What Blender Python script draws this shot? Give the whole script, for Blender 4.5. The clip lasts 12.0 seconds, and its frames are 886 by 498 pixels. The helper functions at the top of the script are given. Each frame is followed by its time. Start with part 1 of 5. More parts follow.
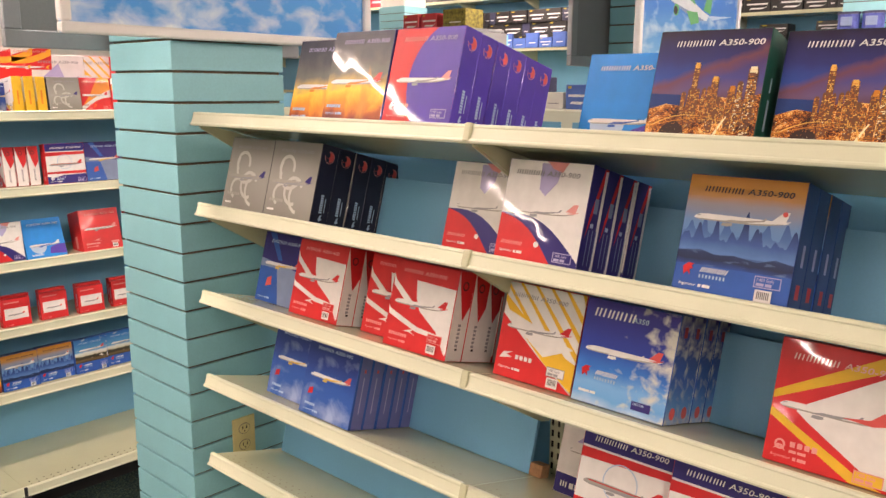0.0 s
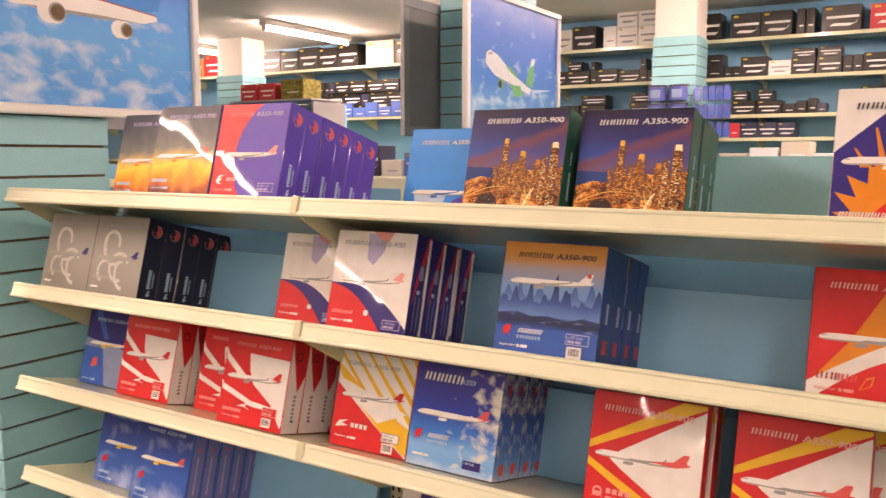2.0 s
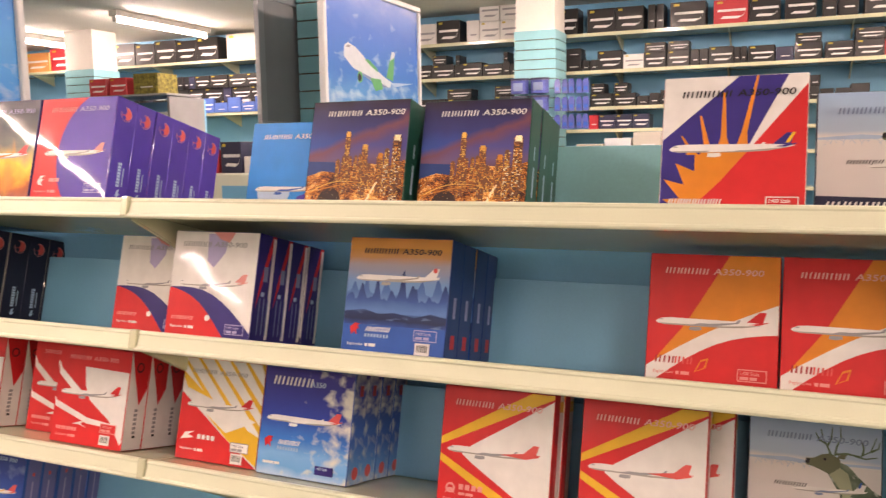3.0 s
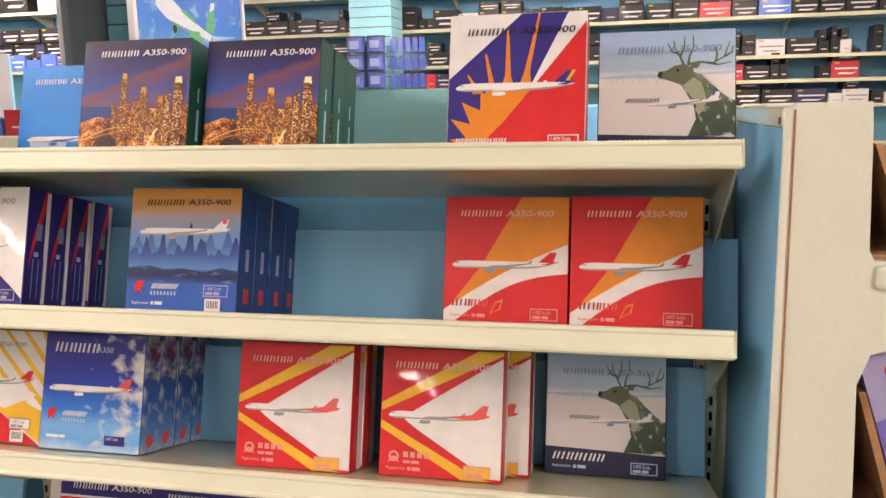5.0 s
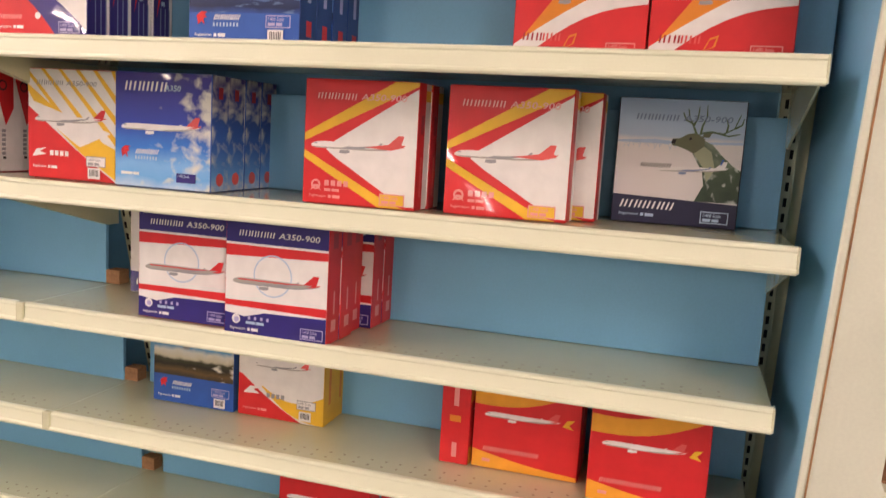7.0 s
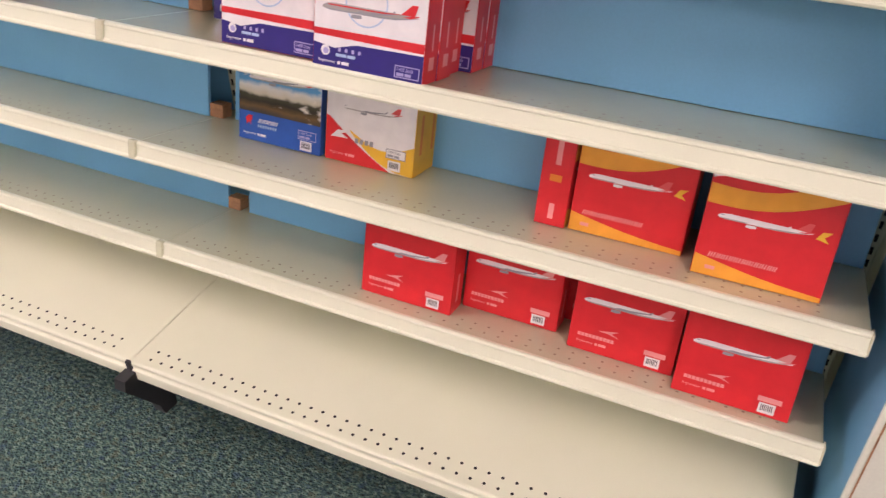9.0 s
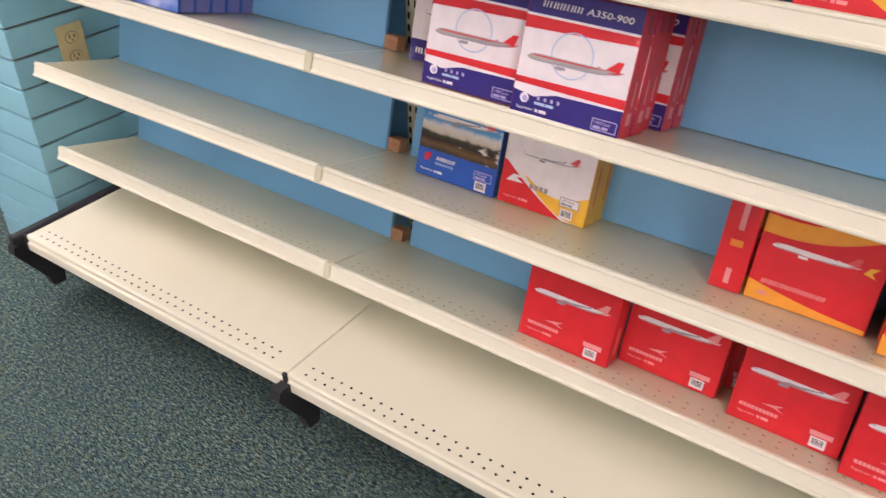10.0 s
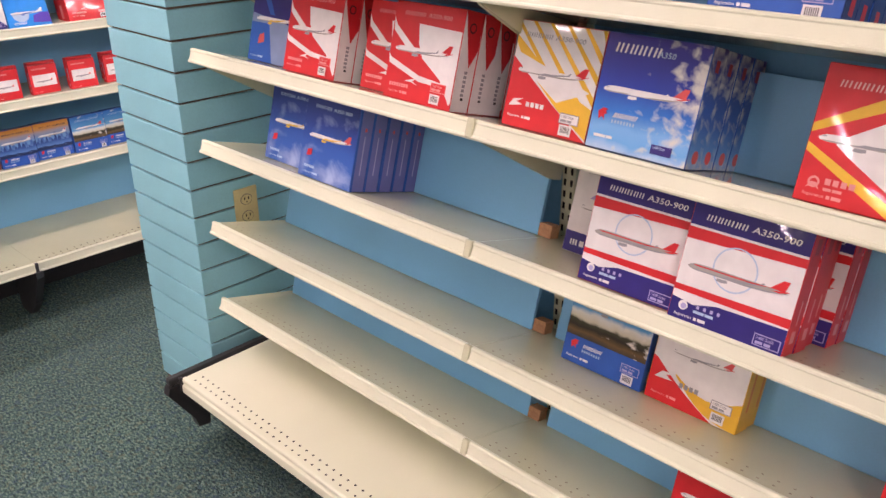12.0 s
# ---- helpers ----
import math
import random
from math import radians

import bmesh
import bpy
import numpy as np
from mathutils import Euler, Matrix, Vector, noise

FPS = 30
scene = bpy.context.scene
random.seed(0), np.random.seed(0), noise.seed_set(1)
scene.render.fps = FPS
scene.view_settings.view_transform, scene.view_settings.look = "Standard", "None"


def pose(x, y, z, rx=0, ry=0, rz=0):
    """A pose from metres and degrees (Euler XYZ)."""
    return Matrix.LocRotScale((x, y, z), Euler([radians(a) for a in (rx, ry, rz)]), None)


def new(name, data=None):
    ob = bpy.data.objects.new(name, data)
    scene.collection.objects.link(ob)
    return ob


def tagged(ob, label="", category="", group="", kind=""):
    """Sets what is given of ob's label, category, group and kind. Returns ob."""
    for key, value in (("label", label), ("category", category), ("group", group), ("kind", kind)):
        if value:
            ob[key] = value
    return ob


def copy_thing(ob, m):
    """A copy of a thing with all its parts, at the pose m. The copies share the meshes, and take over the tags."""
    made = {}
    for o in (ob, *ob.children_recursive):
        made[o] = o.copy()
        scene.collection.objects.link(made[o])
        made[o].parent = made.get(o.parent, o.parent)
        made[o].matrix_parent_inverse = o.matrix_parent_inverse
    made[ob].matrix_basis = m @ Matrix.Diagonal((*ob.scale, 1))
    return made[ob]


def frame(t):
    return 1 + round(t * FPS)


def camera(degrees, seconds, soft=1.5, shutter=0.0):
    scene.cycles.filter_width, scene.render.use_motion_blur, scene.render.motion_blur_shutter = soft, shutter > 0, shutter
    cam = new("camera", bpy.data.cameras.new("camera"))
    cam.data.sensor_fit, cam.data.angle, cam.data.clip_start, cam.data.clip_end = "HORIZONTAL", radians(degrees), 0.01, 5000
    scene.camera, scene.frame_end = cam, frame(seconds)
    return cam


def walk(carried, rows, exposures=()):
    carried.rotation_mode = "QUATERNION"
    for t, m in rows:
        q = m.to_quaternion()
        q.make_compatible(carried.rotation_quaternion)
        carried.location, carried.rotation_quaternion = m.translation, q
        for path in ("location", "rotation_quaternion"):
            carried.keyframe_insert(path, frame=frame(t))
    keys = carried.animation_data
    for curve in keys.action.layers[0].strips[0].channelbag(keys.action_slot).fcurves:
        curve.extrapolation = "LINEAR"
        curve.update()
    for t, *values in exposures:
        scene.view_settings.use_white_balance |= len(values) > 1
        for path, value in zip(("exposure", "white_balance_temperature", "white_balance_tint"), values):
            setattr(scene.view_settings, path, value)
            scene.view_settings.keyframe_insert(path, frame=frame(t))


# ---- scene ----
# the camera and its way
cam = camera(56.88, 12.0, soft=1.35, shutter=0.25)
PATH = [
    (0.0, -0.276, -1.105, 1.625, 78.94, -0.44, 42.46),
    (0.5, -0.262, -1.121, 1.639, 81.21, -0.05, 40.95),
    (1.0, -0.251, -1.131, 1.643, 83.03, -0.01, 39.75),
    (1.5, -0.237, -1.129, 1.643, 83.73, -0.26, 36.03),
    (2.0, -0.225, -1.113, 1.639, 83.51, -0.01, 31.75),
    (2.5, -0.211, -1.09, 1.642, 83.29, 0.46, 26.91),
    (3.0, -0.197, -1.056, 1.637, 83.06, 0.91, 22.99),
    (3.5, -0.177, -1.027, 1.629, 83.79, 1.1, 17.86),
    (3.7, -0.174, -1.019, 1.629, 84.21, 1.3, 16.28),
    (5.3, -0.12, -0.995, 1.588, 78.81, 0.9, 12.12),
    (5.5, -0.116, -1.001, 1.574, 77.66, 0.6, 12.14),
    (6.0, -0.113, -1.006, 1.541, 73.78, 0.03, 13.32),
    (6.5, -0.114, -1.004, 1.508, 70.73, 0.74, 16.23),
    (7.0, -0.128, -0.997, 1.488, 67.79, 1.12, 17.47),
    (7.5, -0.139, -0.984, 1.449, 63.4, 0.71, 18.36),
    (7.7, -0.147, -0.982, 1.44, 61.5, 0.5, 18.41),
    (9.3, -0.203, -0.926, 1.392, 51.54, 0.11, 27.4),
    (9.5, -0.22, -0.937, 1.408, 51.74, 0.2, 29.84),
    (10.0, -0.266, -1.005, 1.407, 55.52, -0.46, 34.13),
    (10.5, -0.282, -1.023, 1.427, 58.45, 0.32, 38.47),
    (11.0, -0.296, -1.029, 1.451, 60.96, 1.06, 40.97),
    (11.5, -0.311, -1.024, 1.466, 63.3, 0.11, 41.7),
    (12.0, -0.318, -1.03, 1.491, 65.37, -0.17, 43.44),
]
EXPOSURES = [(0.0, -0.71, 6650, 16), (2.0, -0.64, 7400, 26), (3.5, -0.63, 6550, 18), (5.5, -0.58, 6300, 17), (7.5, -0.60, 6450, 21), (9.5, -0.49, 5650, 26), (12.0, -0.57, 5950, 28)]
walk(cam, [(t, pose(*p)) for t, *p in PATH], EXPOSURES)

# ---- light ----
world = bpy.data.worlds.new("world")
scene.world = world
world.use_nodes = True
world.node_tree.nodes["Background"].inputs[0].default_value = (1.0, 0.82, 0.73, 1)
world.node_tree.nodes["Background"].inputs[1].default_value = 0.15
CEILING = 2.9
# (1.1, -1.9) and (-2.5, -0.85) are unseen tubes added to light the rack
TUBES = [(-5.73, 5.24), (-7.56, 5.6), (-3.6, 0.6), (-3.4, 4.2), (-0.2, 2.0), (-1.35, 4.6), (1.6, 2.0), (0.75, 4.6), (1.1, -1.9), (-4.0, -1.8), (-2.5, -0.85), (-1.6, -3.9), (-4.4, -3.9), (2.6, -3.9), (-2.6, -6.3), (0.9, -6.3)]
# unseen tubes added far behind the camera, for low frontal light on the shelves
ADDED_TUBES = [(-2.6, -8.8), (0.9, -8.8), (-4.4, -11.2), (-1.0, -11.2), (2.4, -11.2), (-2.6, -13.6), (0.9, -13.6)]
WARM = (1.0, 0.80, 0.68)


def tube_lamp(x, y):
    data = bpy.data.lights.new("tube_lamp", "AREA")
    data.shape, data.size, data.size_y, data.energy, data.color = "RECTANGLE", 0.03, 1.2, 36, WARM
    new("tube_lamp", data).matrix_world = pose(x, y, CEILING - 0.0995)


for tx, ty in TUBES:
    tube_lamp(tx, ty)


# ---- materials ----
def tree(name, rough=0.5, coat=0.0):
    m = bpy.data.materials.new(name)
    m.use_nodes = True
    nt = m.node_tree
    b = nt.nodes["Principled BSDF"]
    b.inputs["Roughness"].default_value = rough
    b.inputs["Coat Weight"].default_value = coat
    b.inputs["Coat Roughness"].default_value = 0.06
    return m, nt, b


def place(nt):
    return nt.nodes.new("ShaderNodeTexCoord").outputs["Object"]


def split(nt, vec):
    n = nt.nodes.new("ShaderNodeSeparateXYZ")
    nt.links.new(vec, n.inputs[0])
    return n.outputs


def stretch(nt, vec, sx, sy, sz):
    n = nt.nodes.new("ShaderNodeMapping")
    n.inputs["Scale"].default_value = (sx, sy, sz)
    nt.links.new(vec, n.inputs[0])
    return n.outputs[0]


def noise_of(nt, vec, scale, detail=4.0, distort=0.0):
    n = nt.nodes.new("ShaderNodeTexNoise")
    n.inputs["Scale"].default_value = scale
    n.inputs["Detail"].default_value = detail
    n.inputs["Distortion"].default_value = distort
    nt.links.new(vec, n.inputs["Vector"])
    return n.outputs[0]


def cells_of(nt, vec, scale):
    n = nt.nodes.new("ShaderNodeTexVoronoi")
    n.inputs["Scale"].default_value = scale
    nt.links.new(vec, n.inputs["Vector"])
    return n.outputs


def calc(nt, op, a, b):
    n = nt.nodes.new("ShaderNodeMath")
    n.operation = op
    for i, v in enumerate((a, b)):
        if isinstance(v, (int, float)):
            n.inputs[i].default_value = v
        else:
            nt.links.new(v, n.inputs[i])
    return n.outputs[0]


def ramp(nt, fac, *stops):
    n = nt.nodes.new("ShaderNodeValToRGB")
    e = n.color_ramp.elements
    while len(e) < len(stops):
        e.new(0.5)
    for k, (p, c) in zip(e, stops):
        k.position, k.color = p, (*c, 1)
    nt.links.new(fac, n.inputs[0])
    return n.outputs[0]


def blend(nt, fac, a, b):
    n = nt.nodes.new("ShaderNodeMix")
    n.data_type = "RGBA"
    for sock, v in ((n.inputs[0], fac), (n.inputs[6], a), (n.inputs[7], b)):
        if isinstance(v, tuple):
            sock.default_value = (*v, 1)
        elif isinstance(v, (int, float)):
            sock.default_value = v
        else:
            nt.links.new(v, sock)
    return n.outputs[2]


def bump(nt, b, height, strength, dist=0.002, coat=False):
    n = nt.nodes.new("ShaderNodeBump")
    n.inputs["Strength"].default_value = strength
    n.inputs["Distance"].default_value = dist
    nt.links.new(height, n.inputs["Height"])
    nt.links.new(n.outputs[0], b.inputs["Normal"])
    if coat:
        nt.links.new(n.outputs[0], b.inputs["Coat Normal"])


def mottled(name, colour, rough=0.5, coat=0.0, vary=0.12, scale=8.0, grain=0.1, fine=180.0, metal=0.0):
    """A surface whose colour wanders at two scales, with a fine relief."""
    m, nt, b = tree(name, rough, coat)
    v = place(nt)
    big, small = noise_of(nt, v, scale), noise_of(nt, v, fine, 2)
    both = calc(nt, "ADD", calc(nt, "MULTIPLY", big, 0.7), calc(nt, "MULTIPLY", small, 0.3))
    lo, hi = tuple(c * (1 - vary) for c in colour), tuple(min(1, c * (1 + vary)) for c in colour)
    nt.links.new(ramp(nt, both, (0.35, lo), (0.65, hi)), b.inputs["Base Color"])
    nt.links.new(calc(nt, "ADD", calc(nt, "MULTIPLY", big, 0.10), rough - 0.05), b.inputs["Roughness"])
    b.inputs["Metallic"].default_value = metal
    if grain:
        bump(nt, b, small, grain, 0.001)
    return m


def glossy_print(m, nt, b):
    """The film over a printed carton: nearly flat, slightly wavy."""
    b.inputs["Roughness"].default_value = 0.42
    b.inputs["Coat Weight"].default_value = 0.24
    b.inputs["Specular IOR Level"].default_value = 0.3
    b.inputs["Coat Roughness"].default_value = 0.03
    own = nt.nodes.new("ShaderNodeVectorMath")
    own.operation = "ADD"
    nt.links.new(place(nt), own.inputs[0])
    nt.links.new(calc(nt, "MULTIPLY", nt.nodes.new("ShaderNodeObjectInfo").outputs["Random"], 40.0), own.inputs[1])
    bump(nt, b, noise_of(nt, own.outputs[0], 8.0, 1.5), 0.17, 0.01, True)
    return m


INKS = {}


def ink(name, colour):
    if name not in INKS:
        m, nt, b = tree("ink_" + name)
        n = noise_of(nt, place(nt), 30.0, 3)
        nt.links.new(ramp(nt, n, (0.3, tuple(c * 0.92 for c in colour)), (0.7, tuple(min(1, c * 1.05) for c in colour))), b.inputs["Base Color"])
        INKS[name] = glossy_print(m, nt, b)
    return INKS[name]


RED, DRED, WHITE, NAVY, PURPLE = ink("red", (0.62, 0.022, 0.025)), ink("dark_red", (0.36, 0.02, 0.03)), ink("white", (0.78, 0.76, 0.74)), ink("navy", (0.026, 0.017, 0.165)), ink("purple", (0.075, 0.035, 0.38))
ORANGE, YELLOW, GREEN, BLACK, GREY = ink("orange", (0.72, 0.24, 0.02)), ink("yellow", (0.78, 0.47, 0.03)), ink("green", (0.01, 0.09, 0.065)), ink("black", (0.014, 0.013, 0.016)), ink("grey", (0.3, 0.3, 0.32))
AZURE, BLUE, DBLUE, LILAC, PINK = ink("azure", (0.008, 0.24, 0.72)), ink("blue", (0.025, 0.10, 0.42)), ink("deep_blue", (0.012, 0.04, 0.19)), ink("lilac", (0.42, 0.38, 0.62)), ink("pink", (0.75, 0.30, 0.28))
MOSS, SILVER, PALE, STEEL, CORAL = ink("moss", (0.10, 0.15, 0.08)), ink("silver", (0.36, 0.34, 0.31)), ink("pale_blue", (0.42, 0.55, 0.72)), ink("steel", (0.20, 0.26, 0.42)), ink("coral", (0.70, 0.10, 0.09))


def picture(name, h, stops, clouds=None, scale=20.0, amount=0.2, squash=1.0, distort=0.4, gather=0.0, sink=0.0):
    """A printed photograph: bands of colour up its height h, wavering, with clouds or lights of another colour."""
    m, nt, b = tree("picture_" + name)
    v = place(nt)
    n = noise_of(nt, stretch(nt, v, 1, 1, squash), scale, 6, distort)
    up = calc(nt, "ADD", calc(nt, "MULTIPLY", split(nt, v)[2], 1 / h), calc(nt, "MULTIPLY", calc(nt, "SUBTRACT", n, 0.5), amount))
    col = ramp(nt, up, *stops)
    if clouds:
        colour, lo, hi, cscale, csquash = clouds
        c = noise_of(nt, stretch(nt, v, 1, 1, csquash), cscale, 7, 0.3)
        fac = nt.nodes.new("ShaderNodeMapRange")
        fac.inputs["From Min"].default_value, fac.inputs["From Max"].default_value = lo, hi
        gathered = calc(nt, "ADD", c, calc(nt, "MULTIPLY", calc(nt, "SUBTRACT", split(nt, v)[0], 0.1), gather))
        gathered = calc(nt, "ADD", gathered, calc(nt, "MULTIPLY", calc(nt, "SUBTRACT", 0.4, calc(nt, "MULTIPLY", split(nt, v)[2], 1 / h)), sink))
        nt.links.new(gathered, fac.inputs["Value"])
        col = blend(nt, fac.outputs[0], col, colour)
    nt.links.new(col, b.inputs["Base Color"])
    return glossy_print(m, nt, b)


H = 0.183
PIC_SUNSET = picture("sunset", H, [(0.0, (0.14, 0.03, 0.02)), (0.10, (0.45, 0.10, 0.02)), (0.2, (0.88, 0.32, 0.02)), (0.32, (0.95, 0.62, 0.06)), (0.42, (0.50, 0.36, 0.14)), (0.54, (0.15, 0.15, 0.13)), (0.78, (0.06, 0.065, 0.075)), (1.0, (0.025, 0.025, 0.05))], ((0.75, 0.30, 0.04), 0.60, 0.78, 14.0, 0.5), scale=22, amount=0.34)
PIC_SKY = picture("clouds", H, [(0.0, (0.42, 0.58, 0.78)), (0.10, (0.14, 0.38, 0.74)), (0.20, (0.18, 0.42, 0.76)), (0.34, (0.03, 0.18, 0.60)), (0.55, (0.022, 0.05, 0.36)), (1.0, (0.035, 0.022, 0.22))], ((0.66, 0.66, 0.60), 0.58, 0.76, 32.0, 1.3), amount=0.15, gather=2.2)
PIC_SKY_SIDE = picture("clouds_side", H, [(0.0, (0.30, 0.46, 0.70)), (0.14, (0.10, 0.30, 0.66)), (0.4, (0.03, 0.12, 0.46)), (1.0, (0.03, 0.022, 0.22))], ((0.60, 0.60, 0.56), 0.46, 0.66, 32.0, 1.2), amount=0.2)
PIC_OCEAN = picture("ocean", H, [(0.0, (0.03, 0.11, 0.42)), (0.4, (0.03, 0.10, 0.40)), (0.7, (0.02, 0.05, 0.26)), (1.0, (0.015, 0.03, 0.16))], ((0.34, 0.42, 0.64), 0.50, 0.80, 15.0, 1.3), sink=0.25)
PIC_MIST = picture("mist", H, [(0.0, (0.02, 0.06, 0.30)), (0.28, (0.02, 0.045, 0.16)), (0.42, (0.10, 0.24, 0.52)), (0.60, (0.14, 0.27, 0.52)), (0.75, (0.34, 0.31, 0.36)), (0.82, (0.52, 0.26, 0.09)), (0.90, (0.60, 0.27, 0.04)), (1.0, (0.48, 0.19, 0.03))], scale=12, amount=0.08)
PIC_PEAK = picture("peaks", H, [(0.36, (0.09, 0.20, 0.48)), (0.46, (0.035, 0.09, 0.30)), (0.58, (0.012, 0.035, 0.14)), (0.75, (0.010, 0.028, 0.12))], scale=30, amount=0.10)
PIC_PEAK_FAR = picture("far_peaks", H, [(0.40, (0.14, 0.27, 0.54)), (0.54, (0.06, 0.14, 0.38)), (0.70, (0.035, 0.09, 0.28))], scale=30, amount=0.10)
PIC_SHORE = picture("shore", H, [(0.22, (0.02, 0.07, 0.32)), (0.28, (0.008, 0.018, 0.07)), (0.34, (0.012, 0.03, 0.11)), (0.38, (0.06, 0.13, 0.34))], ((0.16, 0.26, 0.48), 0.58, 0.72, 26.0, 5.0), scale=30, amount=0.06)
PIC_SNOW = picture("snow", H, [(0.0, (0.66, 0.62, 0.62)), (0.66, (0.76, 0.72, 0.70)), (0.7, (0.42, 0.54, 0.68)), (1.0, (0.34, 0.48, 0.70))], scale=10, amount=0.05)
PIC_BLOOM = picture("frosted_moss", H, [(0.0, (0.015, 0.03, 0.02)), (0.45, (0.05, 0.085, 0.045)), (0.8, (0.22, 0.27, 0.19))], ((0.50, 0.54, 0.48), 0.56, 0.66, 50.0, 1.0), scale=40, amount=0.8)
PIC_BAY = picture("bay", H, [(0.0, (0.02, 0.06, 0.26)), (0.30, (0.05, 0.04, 0.03)), (0.36, (0.14, 0.085, 0.03)), (0.42, (0.025, 0.022, 0.014)), (0.48, (0.05, 0.05, 0.025)), (0.51, (0.60, 0.56, 0.42)), (0.57, (0.66, 0.67, 0.62)), (0.62, (0.10, 0.33, 0.60)), (1.0, (0.02, 0.14, 0.46))], ((0.76, 0.72, 0.62), 0.60, 0.72, 30.0, 2.4), scale=30, amount=0.10, gather=0.9)
PIC_STEEL = picture("brushed", H, [(0.0, (0.23, 0.22, 0.20)), (0.5, (0.34, 0.33, 0.30)), (1.0, (0.22, 0.21, 0.195))], scale=8, amount=0.5)


def lights_print():
    """Streets full of small lamps, glowing in drifts."""
    m, nt, b = tree("picture_city_lights")
    v = place(nt)
    drift, fine = noise_of(nt, v, 34.0, 5, 0.6), noise_of(nt, stretch(nt, v, 1, 1, 1.5), 520.0, 2)
    glow = calc(nt, "ADD", calc(nt, "MULTIPLY", drift, 0.55), calc(nt, "MULTIPLY", fine, 0.45))
    nt.links.new(ramp(nt, glow, (0.40, (0.010, 0.004, 0.006)), (0.47, (0.14, 0.028, 0.010)), (0.53, (0.78, 0.24, 0.02)), (0.59, (1.0, 0.74, 0.28))), b.inputs["Base Color"])
    return glossy_print(m, nt, b)


PIC_LIGHTS = lights_print()


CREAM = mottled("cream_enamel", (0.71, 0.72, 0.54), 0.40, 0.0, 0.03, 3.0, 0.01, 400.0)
# a darker, glossier cream than the lips, for trays, uprights and brackets
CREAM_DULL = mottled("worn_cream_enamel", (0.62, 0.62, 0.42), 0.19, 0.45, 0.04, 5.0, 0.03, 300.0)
TEAL = mottled("teal_board", (0.17, 0.43, 0.66), 0.5, 0.0, 0.06, 3.0, 0.06, 220.0)
TEAL_SLAT = mottled("teal_slatwall", (0.25, 0.53, 0.60), 0.46, 0.0, 0.08, 4.0, 0.08, 160.0)
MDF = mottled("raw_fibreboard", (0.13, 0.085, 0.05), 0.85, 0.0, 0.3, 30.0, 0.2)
WOOD = mottled("raw_wood", (0.36, 0.19, 0.085), 0.7, 0.0, 0.3, 25.0, 0.2)
DARK = mottled("black_plastic", (0.02, 0.02, 0.021), 0.5, 0.0, 0.2, 20.0, 0.1)
DIMPLE = mottled("shelf_perforation", (0.28, 0.24, 0.16), 0.8, 0.0, 0.2, 20.0, 0.0)
HOLE = mottled("dark_hole", (0.012, 0.011, 0.010), 0.9, 0.0, 0.1, 20.0, 0.0)
IVORY = mottled("ivory_plastic", (0.60, 0.51, 0.24), 0.4, 0.0, 0.08, 30.0, 0.05)
LAMINATE = mottled("white_laminate", (0.73, 0.735, 0.61), 0.4, 0.1, 0.06, 4.0, 0.04, 200.0)
PAINT = mottled("white_paint", (0.74, 0.71, 0.66), 0.6, 0.0, 0.05, 2.0, 0.08, 60.0)
PLASTER = mottled("ceiling_plaster", (0.76, 0.74, 0.68), 0.8, 0.0, 0.08, 1.2, 0.15, 40.0)
FRAME = mottled("white_frame", (0.76, 0.75, 0.74), 0.35, 0.1, 0.03, 6.0, 0.02)
GREYBOARD = mottled("grey_backing", (0.24, 0.245, 0.255), 0.7, 0.0, 0.1, 5.0, 0.1)
GREYRIM = mottled("grey_metal_rim", (0.30, 0.31, 0.33), 0.4, 0.0, 0.06, 8.0, 0.05)


def carpet():
    m, nt, b = tree("speckled_carpet", 0.95)
    v = place(nt)
    loops = cells_of(nt, stretch(nt, v, 1, 1.6, 1), 150.0)
    n = noise_of(nt, stretch(nt, v, 1, 1.7, 1), 90.0, 4, 0.4)
    hue = noise_of(nt, v, 48.0, 3)
    wide = noise_of(nt, v, 1.3, 3)
    col = ramp(nt, n, (0.34, (0.008, 0.020, 0.022)), (0.45, (0.030, 0.076, 0.070)), (0.54, (0.076, 0.138, 0.108)), (0.66, (0.17, 0.24, 0.19)))
    col = blend(nt, ramp(nt, hue, (0.56, (0, 0, 0)), (0.68, (0.6, 0.6, 0.6))), col, (0.026, 0.060, 0.105))
    col = blend(nt, ramp(nt, hue, (0.34, (0.55, 0.55, 0.55)), (0.44, (0, 0, 0))), col, (0.11, 0.125, 0.07))
    col = blend(nt, ramp(nt, wide, (0.42, (0, 0, 0)), (0.62, (0.3, 0.3, 0.3))), col, (0.030, 0.064, 0.080))
    nt.links.new(col, b.inputs["Base Color"])
    bump(nt, b, loops[0], 1.0, 0.006)
    return m


CARPET = carpet()


def emitter(name, colour, strength):
    m, nt, b = tree(name, 0.4)
    b.inputs["Emission Color"].default_value = (*colour, 1)
    b.inputs["Emission Strength"].default_value = strength
    return m


TUBE_GLOW = emitter("lit_tube", (1.0, 0.81, 0.69), 320.0)


# ---- building helpers ----
def cuboid(bm, x0, x1, y0, y1, z0, z1, mi=0):
    vs = [bm.verts.new(p) for p in ((x0, y0, z0), (x1, y0, z0), (x1, y1, z0), (x0, y1, z0), (x0, y0, z1), (x1, y0, z1), (x1, y1, z1), (x0, y1, z1))]
    faces = []
    for q in ((0, 1, 5, 4), (1, 2, 6, 5), (2, 3, 7, 6), (3, 0, 4, 7), (4, 5, 6, 7), (3, 2, 1, 0)):
        f = bm.faces.new([vs[i] for i in q])
        f.material_index = mi
        faces.append(f)
    return faces


